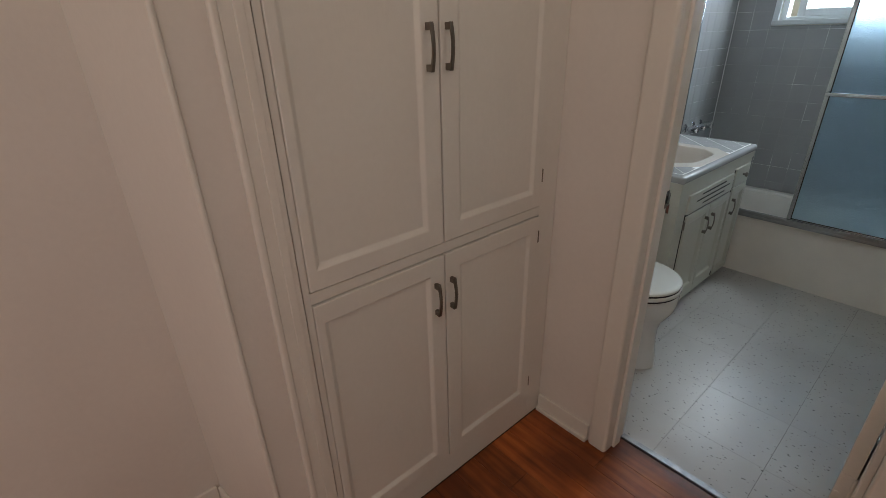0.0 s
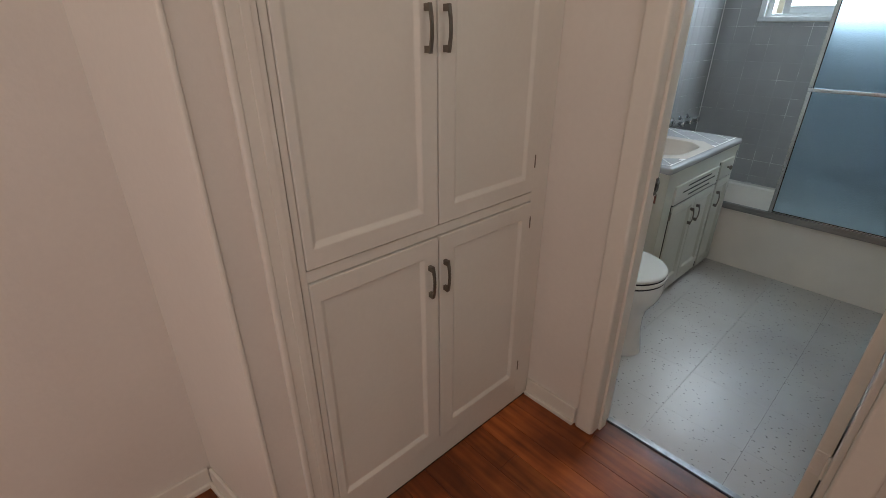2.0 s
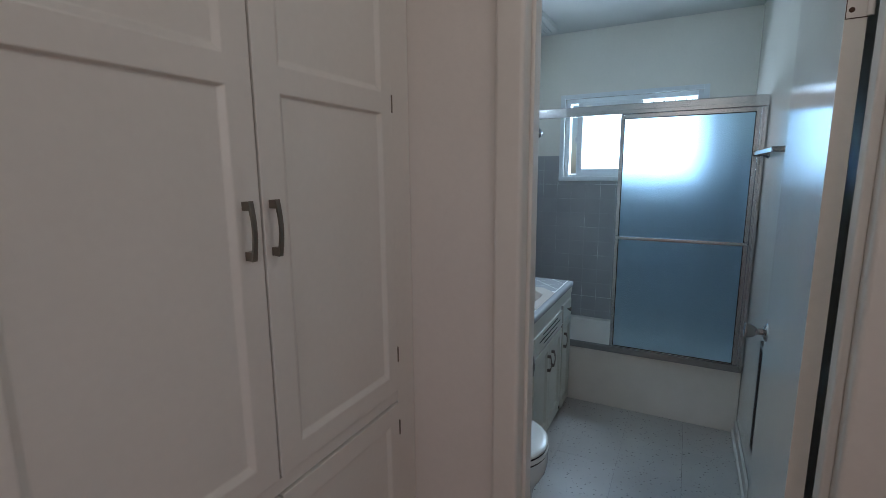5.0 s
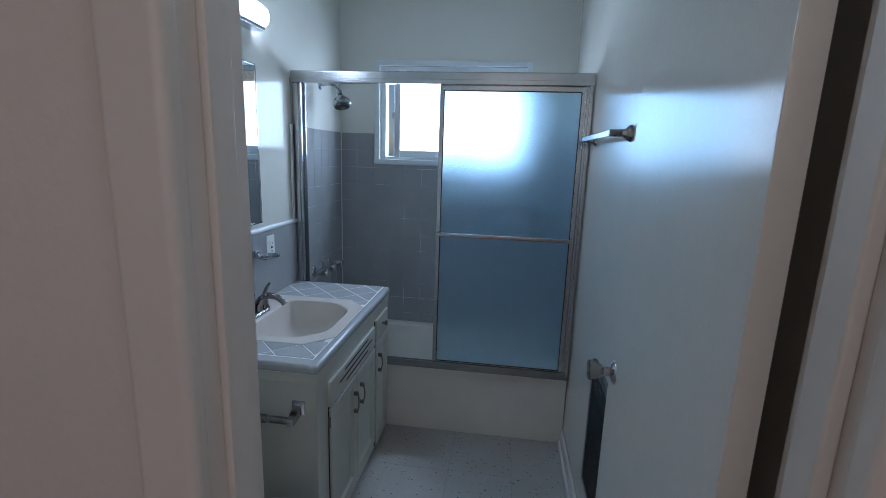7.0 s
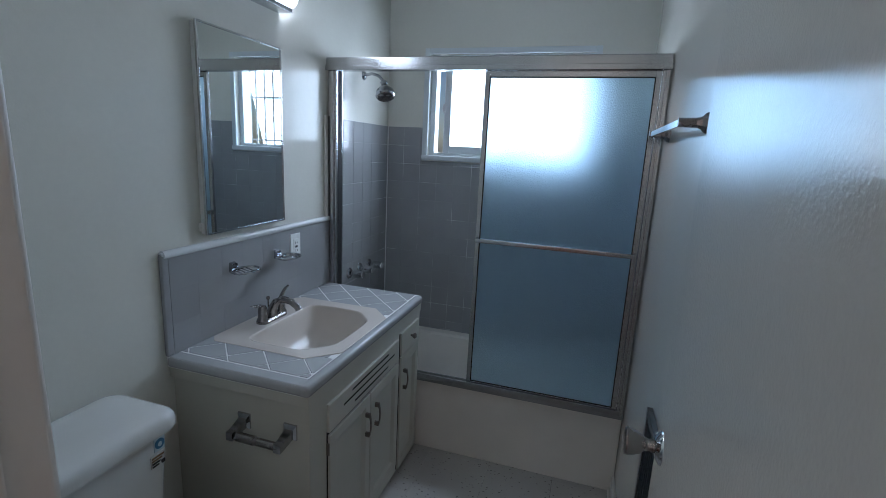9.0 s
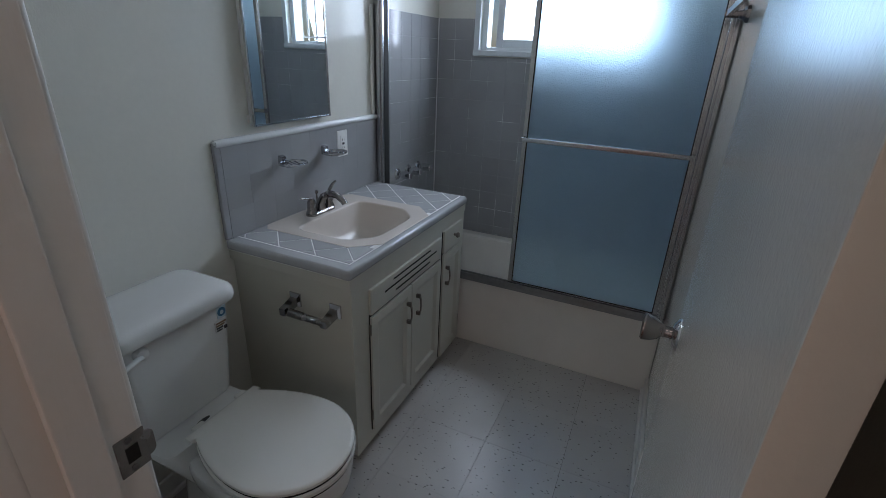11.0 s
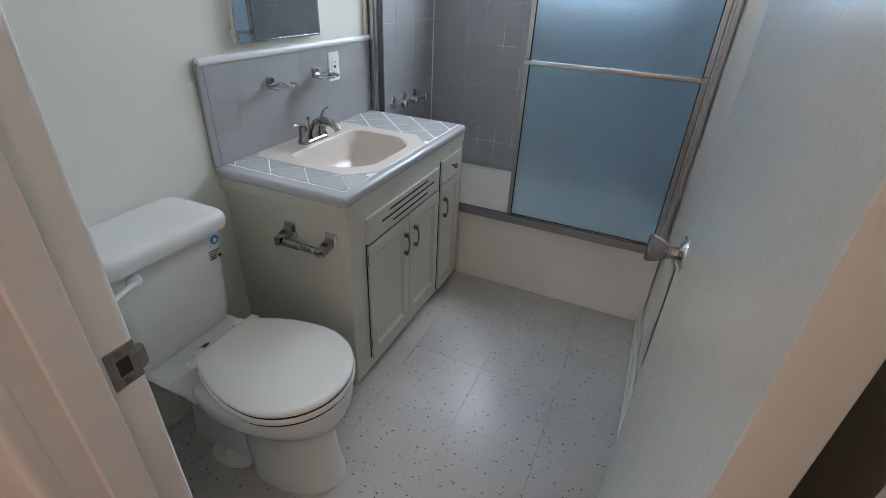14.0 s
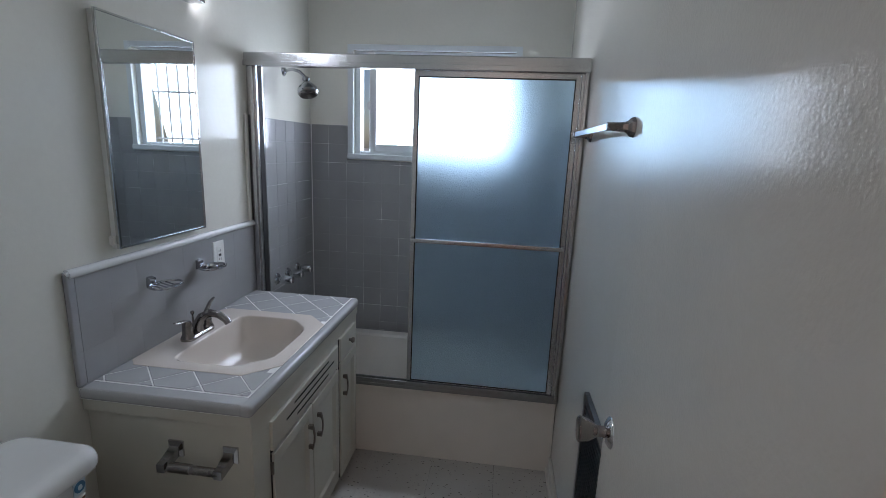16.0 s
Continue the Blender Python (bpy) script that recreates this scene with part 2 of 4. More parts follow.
# ---- mesh helpers ----
def mesh_of(bm, material_, smooth=False):
    me = bpy.data.meshes.new("mesh")
    bmesh.ops.recalc_face_normals(bm, faces=bm.faces)
    bm.to_mesh(me)
    bm.free()
    if material_:
        me.materials.append(material_)
    for p in me.polygons:
        p.use_smooth = smooth
    if smooth:
        me.set_sharp_from_angle(angle=radians(38))
    return me


def part(name, bm, material_, parent, label="", smooth=True):
    ob = new(name, mesh_of(bm, material_, smooth))
    if smooth:
        flat = ob.modifiers.new("flat_faces", "WEIGHTED_NORMAL")
        flat.keep_sharp, flat.weight = True, 100
    if parent:
        ob.parent = parent
    if label:
        ob["label"] = label
    return ob


def thing(name, label, category, group=""):
    return tagged(new(name), label, category, group)


def structure(name, bm, material_, label, category, smooth=False):
    return tagged(part(name, bm, material_, None, "", smooth), label, category, kind="structure")


def add_box(bm, x0, x1, y0, y1, z0, z1, bevel=0.0, seg=2):
    r = bmesh.ops.create_cube(bm, size=1)
    for v in r["verts"]:
        v.co = Vector((x0 + (v.co.x + 0.5) * (x1 - x0), y0 + (v.co.y + 0.5) * (y1 - y0), z0 + (v.co.z + 0.5) * (z1 - z0)))
    if bevel:
        edges = {e for v in r["verts"] for e in v.link_edges}
        bmesh.ops.bevel(bm, geom=list(edges), offset=bevel, segments=seg, affect="EDGES", profile=0.5)
    return bm


def box(x0, x1, y0, y1, z0, z1, bevel=0.0, seg=2):
    return add_box(bmesh.new(), x0, x1, y0, y1, z0, z1, bevel, seg)


def add_wall(bm, axis, at0, at1, u0, u1, z0, z1, holes=()):
    """A thick wall across axis with rectangular holes (u0, u1, z0, z1)."""
    us = sorted({u0, u1, *[h[0] for h in holes], *[h[1] for h in holes]})
    for a, b in zip(us, us[1:]):
        cuts = sorted([(h[2], h[3]) for h in holes if h[0] <= a + 1e-6 and h[1] >= b - 1e-6])
        z = z0
        for lo, hi in cuts + [(z1, z1)]:
            if lo - z > 1e-4:
                if axis == "x":
                    add_box(bm, at0, at1, a, b, z, lo)
                else:
                    add_box(bm, a, b, at0, at1, z, lo)
            z = hi
    return bm


def lathe(profile, steps=28, m=None):
    """Turn (radius, height) pairs round z."""
    bm = bmesh.new()
    rings = []
    for r, z in profile:
        if r < 1e-6:
            rings.append([bm.verts.new((0, 0, z))])
        else:
            rings.append([bm.verts.new((r * math.cos(2 * math.pi * k / steps), r * math.sin(2 * math.pi * k / steps), z)) for k in range(steps)])
    for a, b in zip(rings, rings[1:]):
        for k in range(steps):
            j = (k + 1) % steps
            if len(a) == 1 and len(b) == 1:
                continue
            if len(a) == 1:
                bm.faces.new((a[0], b[j], b[k]))
            elif len(b) == 1:
                bm.faces.new((a[k], a[j], b[0]))
            else:
                bm.faces.new((a[k], a[j], b[j], b[k]))
    if m:
        bm.transform(m)
    return bm


def tube(points, radius, steps=12, flat=1.0, radii=None):
    """A pipe along points; flat squashes it along its second normal."""
    bm = bmesh.new()
    pts = [Vector(p) for p in points]
    rings, up = [], Vector((0, 0, 1))
    for i, p in enumerate(pts):
        d = (pts[min(i + 1, len(pts) - 1)] - pts[max(i - 1, 0)]).normalized()
        if abs(d.dot(up)) > 0.95:
            up = Vector((1, 0, 0)) if abs(d.x) < 0.9 else Vector((0, 1, 0))
        s = d.cross(up).normalized()
        n = s.cross(d).normalized()
        up = n
        r = radii[i] if radii else radius
        rings.append([bm.verts.new(p + s * r * math.cos(2 * math.pi * k / steps) + n * r * flat * math.sin(2 * math.pi * k / steps)) for k in range(steps)])
    for a, b in zip(rings, rings[1:]):
        for k in range(steps):
            j = (k + 1) % steps
            bm.faces.new((a[k], a[j], b[j], b[k]))
    bm.faces.new(rings[0])
    bm.faces.new(list(reversed(rings[-1])))
    return bm


def arc(p0, p1, bulge, n=10):
    """Points from p0 to p1 bowed along bulge."""
    a, b, c = Vector(p0), Vector(p1), Vector(bulge)
    return [a.lerp(b, k / n) + c * math.sin(math.pi * k / n) for k in range(n + 1)]


def loft(loops, cap0=True, cap1=True):
    """A skin through loops of equal numbers of points."""
    bm = bmesh.new()
    rings = [[bm.verts.new(p) for p in loop] for loop in loops]
    n = len(rings[0])
    for a, b in zip(rings, rings[1:]):
        for k in range(n):
            j = (k + 1) % n
            bm.faces.new((a[k], a[j], b[j], b[k]))
    if cap0:
        bm.faces.new(rings[0])
    if cap1:
        bm.faces.new(list(reversed(rings[-1])))
    return bm


def rounded_rect(cx, cy, hx, hy, r, z, n=6):
    out = []
    for k, (sx, sy) in enumerate(((1, 1), (-1, 1), (-1, -1), (1, -1))):
        for i in range(n + 1):
            a = math.pi / 2 * (k + i / n)
            out.append(Vector((cx + sx * (hx - r) + r * math.cos(a), cy + sy * (hy - r) + r * math.sin(a), z)))
    return out


def oval(cx, y_front, y_back, half, z, square_back=0.0, n=40):
    """An egg outline, its nose towards -y."""
    out = []
    cy = y_front + (y_back - y_front) * 0.56
    for k in range(n):
        a = 2 * math.pi * k / n
        c, s = math.cos(a), math.sin(a)
        if s > 0 and square_back:
            e = 1 - square_back * 0.6
            c = math.copysign(abs(c) ** e, c)
            s = abs(s) ** e
        out.append(Vector((cx + half * c, cy + (y_back - cy if s > 0 else cy - y_front) * s, z)))
    return out


# ---- setting: bathroom and hall ----
W = 1.52          # bathroom wall behind the vanity
TUB_X, BACK_X = 3.30, 4.00
CEIL = 2.60
HX0, HX1 = 1.34, 1.46   # wall between hall and bathroom

structure("wall_north", add_wall(bmesh.new(), "y", W, W + 0.12, 0.30, 4.15, 0, CEIL), WALL_BATH, "off-white gloss-painted bathroom wall", "wall")
structure("wall_south", add_wall(bmesh.new(), "y", -0.12, 0.0, HX1, 4.15, 0, CEIL), WALL_BATH, "off-white gloss-painted bathroom wall with towel bar", "wall")
WIN = (0.30, 1.25, 1.51, 2.11)
structure("wall_east", add_wall(bmesh.new(), "x", BACK_X, BACK_X + 0.15, 0.0, W, 0, CEIL, [WIN]), WALL_BATH, "off-white bathroom end wall with a slider window", "wall")
OPEN = (0.0, 0.735, 0.0, 2.155)
bm = add_wall(bmesh.new(), "x", HX0 + 0.06, HX1, -0.12, W, 0, CEIL, [OPEN])
structure("wall_west_bathroom_face", bm, WALL_BATH, "off-white painted wall round the bathroom door", "wall")
bm = add_wall(bmesh.new(), "x", HX0, HX0 + 0.06, -0.95, 1.50, 0, CEIL, [OPEN])
structure("wall_hall_east", bm, WALL_HALL, "warm white hall wall beside the bathroom door", "wall")
structure("wall_hall_north", add_wall(bmesh.new(), "y", W, W + 0.12, -2.5, 0.30, 0, CEIL), WALL_HALL, "warm white painted hall wall", "wall")
# the openings in these two unseen walls are added for the hall lamps
structure("wall_hall_south", add_wall(bmesh.new(), "y", -1.07, -0.95, -2.5, 1.46, 0, CEIL, [(-2.35, -0.55, 1.62, 2.50)]), WALL_HALL, "warm white hall wall with an opening added for an unseen lamp", "wall")
structure("wall_hall_west", add_wall(bmesh.new(), "x", -2.62, -2.5, -1.07, 1.64, 0, CEIL, [(-0.15, 1.25, 1.58, 2.46)]), WALL_HALL, "warm white hall wall with a high opening added for an unseen lamp", "wall")
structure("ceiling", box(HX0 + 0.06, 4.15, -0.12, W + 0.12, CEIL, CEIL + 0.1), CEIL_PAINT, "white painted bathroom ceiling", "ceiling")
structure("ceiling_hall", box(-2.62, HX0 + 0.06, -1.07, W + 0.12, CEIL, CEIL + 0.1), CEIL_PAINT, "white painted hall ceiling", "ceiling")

floor = structure("floor", box(1.455, TUB_X + 0.02, 0.0, W, -0.06, -0.0035), UNDER, "off-white vinyl tile bathroom floor with dark flecks", "floor")
floor_hall = structure("floor_hall", box(-2.62, 1.455, -1.07, W, -0.06, -0.004), WOOD_GAP, "orange-brown fir board hall floor", "floor")
bm = box(1.450, 1.474, 0.047, 0.714, -0.002, 0.005, 0.002)
structure("threshold", bm, metal("worn_threshold", (0.45, 0.46, 0.47), 0.35, 0.35, 0.6), "worn metal threshold strip at the bathroom door", "threshold", True)


# pier at the hall corner, left of the linen cabinet, with a beaded corner
bm = loft([[Vector((0.224, 1.05, z)), Vector((0.34, 1.05, z)), Vector((0.34, W, z)), Vector((0.160, W, z))] for z in (0, CEIL)])
structure("wall_pier", bm, WALL_HALL, "warm white painted wall corner beside the linen cabinet", "wall")
structure("trim_corner_bead", tube([(0.229, 1.049, 0.0), (0.229, 1.049, CEIL)], 0.0065, 10), TRIM, "painted corner bead", "trim", True)
bm = box(0.326, 0.384, 1.036, 1.054, 0.0, CEIL, 0.004, 2)
add_box(bm, 0.311, 0.328, 1.033, 1.052, 0.0, CEIL, 0.006, 3)
add_box(bm, 0.352, 0.372, 1.0335, 1.040, 0.0, CEIL, 0.003, 2)
structure("trim_cabinet_casing", bm, TRIM, "cream painted casing along the linen cabinet", "trim", True)


def baseboard_run(name, x0, x1, y0, y1, face, label):
    """A 90 mm board with a rounded shoe at the floor; face is the side that shows."""
    bm = box(x0, x1, y0, y1, 0.0, 0.082, 0.005, 2)
    sx, sy = {"-x": (-1, 0), "-y": (0, -1), "+y": (0, 1)}[face]
    if sx:
        add_box(bm, x0 - 0.012, x0 + 0.002, y0, y1, 0, 0.020, 0.005, 2)
    else:
        ya, yb = (y0 - 0.012, y0 + 0.002) if sy < 0 else (y1 - 0.002, y1 + 0.012)
        add_box(bm, x0, x1, ya, yb, 0, 0.020, 0.005, 2)
    return structure(name, bm, TRIM, label, "baseboard", True)


baseboard_run("baseboard_hall_east", HX0 - 0.014, HX0, 0.795, 1.04, "-x", "cream painted baseboard with shoe moulding")
baseboard_run("baseboard_hall_east_2", HX0 - 0.014, HX0, -0.95, -0.036, "-x", "cream painted baseboard with shoe moulding")
baseboard_run("baseboard_hall_north", -2.5, 0.150, W - 0.014, W, "-y", "cream painted baseboard with shoe moulding")
bm = box(-0.014, 0.0, 0.0, 0.385, 0.0, 0.082, 0.005, 2)
add_box(bm, -0.026, -0.012, 0.0, 0.385, 0, 0.020, 0.005, 2)
bm.transform(pose(0.2145, 1.125, 0, 0, 0, 7.76))
structure("baseboard_pier", bm, TRIM, "cream painted baseboard round the wall corner", "baseboard", True)
baseboard_run("baseboard_bath_north", HX1, 2.30, W - 0.014, W, "-y", "white painted baseboard behind the toilet")
baseboard_run("baseboard_bath_south", HX1 + 0.02, TUB_X, 0.0, 0.014, "+y", "white painted baseboard under the heater")


# ---- bathroom door frame and door ----
def prof_casing(x_out, x_in, y0, y1, z0, z1):
    bm = box(x_out, x_in, y0, y1, z0, z1, 0.006, 3)
    return bm


def door_frame():
    f = tagged(new("door_frame"), "cream painted wooden bathroom door frame, chipped at the head", "door frame", kind="structure")
    for nm, b in (("jamb", box(HX0 - 0.002, HX1 + 0.006, 0.715, 0.737, 0, 2.157, 0.003)),
                  ("jamb", box(HX0 - 0.002, HX1 - 0.012, -0.002, 0.046, 0, 2.157, 0.004)),
                  ("head_jamb", box(HX0 - 0.002, HX1 + 0.006, 0.046, 0.715, 2.135, 2.157, 0.003)),
                  ("door_stop", box(1.378, 1.424, 0.703, 0.7155, 0, 2.135, 0.004)),
                  ("door_stop", box(1.366, 1.412, 0.0455, 0.064, 0, 2.135, 0.005, 3)),
                  ("door_stop", box(1.366, 1.412, 0.064, 0.703, 2.122, 2.1355, 0.004)),
                  ("casing", box(HX0 - 0.018, HX0 + 0.016, 0.7135, 0.788, 0, 2.182, 0.012, 4)),
                  ("casing", box(HX0 - 0.018, HX0 + 0.016, -0.034, 0.0475, 0, 2.182, 0.010, 4)),
                  ("head_casing", box(HX0 - 0.020, HX0 + 0.010, 0.048, 0.7125, 2.149, 2.180, 0.007, 3)),
                  ("casing_bath_side", box(HX1, HX1 + 0.016, 0.724, 0.790, 0, 2.140, 0.006, 3)),
                  ("head_casing_bath_side", box(HX1, HX1 + 0.016, 0.0, 0.790, 2.142, 2.212, 0.006, 3))):
        part(nm, b, TRIM, f)
    # flaked paint along the head
    rnd = random.Random(7)
    for k in range(9):
        y, w_, h_ = 0.33 + 0.017 * k + rnd.uniform(-0.005, 0.005), rnd.uniform(0.006, 0.014), rnd.uniform(0.003, 0.007)
        rim = [(w_ * rnd.uniform(0.7, 1.1) * math.cos(a), h_ * rnd.uniform(0.6, 1.1) * math.sin(a)) for a in [2 * math.pi * i / 9 for i in range(9)]]
        part("paint_flake", loft([[Vector((HX0 - 0.0200 - d, y + u, 2.1585 + v)) for u, v in rim] for d in (0.0, 0.0008)]), FLAKE if k % 3 else RUST, f, "flake of loose paint", smooth=False)
    # latch strike let into the jamb
    s = part("strike_plate", box(1.432, 1.470, 0.7135, 0.716, 0.974, 1.032, 0.001), NICKEL, f, "brushed nickel strike plate")
    part("lip", loft([rounded_rect(1.471, 1.003, 0.009, 0.020, 0.009, z) for z in (-0.7162, -0.7140)]), NICKEL, s).matrix_local = pose(0, 0, 0, 90)
    part("latch_hole", box(1.443, 1.459, 0.7126, 0.7138, 0.991, 1.015, 0.0005), DARK, s)
    for z in (0.981, 1.025):
        part("screw", lathe([(0, 0.0016), (0.0040, 0.0012), (0.0045, 0)], 12, pose(1.449, 0.7134, z, 90)), GRILLE, s)
    return f


door_frame()


def bathroom_door():
    d = tagged(new("door_1"), "off-white gloss-painted flush bathroom door, swung fully open", "door", kind="structure")
    L, T = 0.690, 0.0360
    slab = part("slab", box(0, L, -T, 0, 0.012, 2.122, 0.002), DOOR_PAINT, d)
    rose = part("rose", lathe([(0, 0.012), (0.012, 0.012), (0.020, 0.010), (0.030, 0.004), (0.0325, 0)], 32, pose(L - 0.058, 0, 1.004, -90)), CHROME, d, "chrome rose")
    part("knob", lathe([(0.0125, 0.008), (0.0115, 0.024), (0.013, 0.029), (0.019, 0.037), (0.0235, 0.047), (0.0265, 0.060), (0.0262, 0.064), (0.023, 0.0665), (0.010, 0.067), (0, 0.067)], 32,
                       pose(L - 0.058, 0, 1.004, -90)), NICKEL, d, "satin nickel knob")
    part("latch_plate", box(L - 0.001, L + 0.0012, -0.028, -0.006, 0.974, 1.034, 0.0005), NICKEL, d)
    for z in (0.30, 1.90):
        h = part("hinge", box(-0.0015, 0.0005, -T + 0.002, -0.002, z - 0.045, z + 0.045, 0.0004), TRIM, d, "painted-over steel hinge")
        if z > 1:
            part("rust_edge", box(-0.0010, 0.0003, -T + 0.0005, -0.0005, z - 0.0468, z + 0.0468, 0.0003), RUST, h, "rusty line round the hinge leaf")
        part("pin", tube([(-0.006, -T - 0.002, z - 0.045), (-0.006, -T - 0.002, z + 0.045)], 0.006, 10), TRIM, h)
        for dy, dz in ((-0.010, -0.03), (-0.024, 0.0), (-0.010, 0.03)):
            part("screw", lathe([(0, 0.0012), (0.0042, 0.001), (0.0052, 0)], 12, pose(-0.0015, dy, z + dz, 0, -90)), RUST if z > 1 else TRIM, h)
    d.matrix_world = pose(1.464, 0.1015, 0, 0, 0, -2.2)
    return d


bathroom_door()


# ---- hall linen cabinet ----
def bar_pull(parent, p, n, length=0.102, thick=0.0052, axis="z", m=PEWTER, name="handle"):
    """A bowed cabinet pull, centre p, standing off along n, with two feet."""
    p, n = Vector(p), Vector(n)
    u = Vector((0, 0, 1)) if axis == "z" else Vector((1, 0, 0))
    w = n.cross(u)
    half = length / 2 + 0.002

    def section(c, along, hw, ht):
        out_ = w.cross(along).normalized()
        return [c + w * sx * hw + out_ * sy * ht for sx, sy in ((-1, -1), (1, -1), (1, 1), (-1, 1))]

    path = [p + u * half * (k / 6 - 1) + n * (0.0155 + 0.0075 * math.sin(math.pi * k / 12)) for k in range(13)]
    bm = loft([section(c, path[min(k + 1, 12)] - path[max(k - 1, 0)], thick * (1.05 - 0.22 * math.sin(math.pi * k / 12)), 0.0022) for k, c in enumerate(path)])
    for s in (-1, 1):
        foot = loft([[p + u * s * (half - 0.0085 + e * hl) + w * f * hw + n * d for e, f in ((-1, -1), (1, -1), (1, 1), (-1, 1))] for d, hl, hw in ((0.0, 0.0078, thick * 0.95), (0.010, 0.0080, thick * 1.0), (0.0168, 0.0080, thick * 1.05))])
        other = bpy.data.meshes.new("foot")
        foot.to_mesh(other)
        foot.free()
        bm.from_mesh(other)
        bpy.data.meshes.remove(other)
    return part(name, bm, m, parent, "dark pewter bow pull")


def panel_door(parent, x0, x1, z0, z1, y, panels, m, name="door", thick=0.020, depth=0.010, slope=(0.016, 0.011, 0.018)):
    """A framed door facing -y with recessed panels (x0, x1, z0, z1) edged by a sloped moulding."""
    bm = bmesh.new()
    xs = sorted({x0, x1, *[p[0] for p in panels], *[p[1] for p in panels]})
    zs = sorted({z0, z1, *[p[2] for p in panels], *[p[3] for p in panels]})
    front = {(x, z): bm.verts.new((x, y, z)) for x in xs for z in zs}
    back = {(x, z): bm.verts.new((x, y + thick, z)) for x in xs for z in zs}
    s, sb, st = slope
    for a, b in zip(xs, xs[1:]):
        for c, d in zip(zs, zs[1:]):
            ring = ((a, c), (b, c), (b, d), (a, d))
            bm.faces.new([back[k] for k in ring])
            o = [front[k] for k in ring]
            if any(abs(p[0] - a) + abs(p[1] - b) + abs(p[2] - c) + abs(p[3] - d) < 1e-6 for p in panels):
                i = [bm.verts.new((px, y + depth, pz)) for px, pz in ((a + s, c + sb), (b - s, c + sb), (b - s, d - st), (a + s, d - st))]
                for k in range(4):
                    j = (k + 1) % 4
                    bm.faces.new((o[k], o[j], i[j], i[k]))
                bm.faces.new(i)
            else:
                bm.faces.new(o)
    for z in (z0, z1):
        for a, b in zip(xs, xs[1:]):
            bm.faces.new((front[a, z], front[b, z], back[b, z], back[a, z]))
    for x in (x0, x1):
        for c, d in zip(zs, zs[1:]):
            bm.faces.new((front[x, c], front[x, d], back[x, d], back[x, c]))
    ob = part(name, bm, m, parent, smooth=False)
    mod = ob.modifiers.new("worn_edges", "BEVEL")
    mod.width, mod.segments, mod.limit_method = 0.0022, 2, "ANGLE"
    return ob


def linen_cabinet():
    c = thing("linen_cabinet", "cream enamelled built-in linen cabinet with four panelled doors", "cabinet")
    Y = 1.038
    part("body", box(0.345, HX0 - 0.001, 1.075, W - 0.005, 0.0, CEIL - 0.002), CABINET, c)
    for x0, x1, z0, z1 in ((0.387, 0.4045, 0.0, CEIL - 0.002), (1.250, HX0 - 0.001, 0.0, CEIL - 0.002), (0.404, 1.250, 0.0, 0.112), (0.404, 1.250, 0.920, 0.951), (0.404, 1.250, 2.42, CEIL - 0.002)):
        part("face_frame", box(x0, x1, Y + 0.006, 1.075, z0, z1, 0.0015), CABINET, c)
    # black sheet behind the doors stands for the unlit inside in the gaps
    part("inside_shade", box(0.404, 1.250, 1.066, 1.0748, 0.112, 2.42), DARK, c)
    part("base_gap", box(0.404, HX0 - 0.015, Y + 0.0045, Y + 0.0065, 0.0, 0.005), DARK, c, "dark crack along the floor", smooth=False)
    mid = 0.816
    for x0, x1, pa, pb in ((0.4055, mid - 0.0026, 0.428, 0.760), (mid + 0.0026, 1.247, 0.876, 1.205)):
        lo = panel_door(c, x0, x1, 0.115, 0.916, Y, [(pa, pb, 0.162, 0.862)], CABINET, thick=0.026, depth=0.009, slope=(0.012, 0.014, 0.004))
        up = panel_door(c, x0, x1, 0.955, 2.415, Y, [(pa, pb, 1.005, 1.708), (pa, pb, 1.758, 2.36)], CABINET, thick=0.026, depth=0.009, slope=(0.012, 0.014, 0.004))
        hx = 0.778 if x0 < 0.5 else 0.838
        bar_pull(lo, (hx, Y, 0.785), (0, -1, 0))
        bar_pull(up, (hx, Y, 1.462), (0, -1, 0))
        if x0 > 0.5:
            for d, zs in ((lo, (0.20, 0.84)), (up, (1.06, 1.735, 2.3))):
                for z in zs:
                    part("hinge", box(1.2465, 1.2515, Y - 0.001, Y + 0.010, z - 0.022, z + 0.022, 0.0008), PEWTER, d, "small dark hinge edge")
    return c


linen_cabinet()


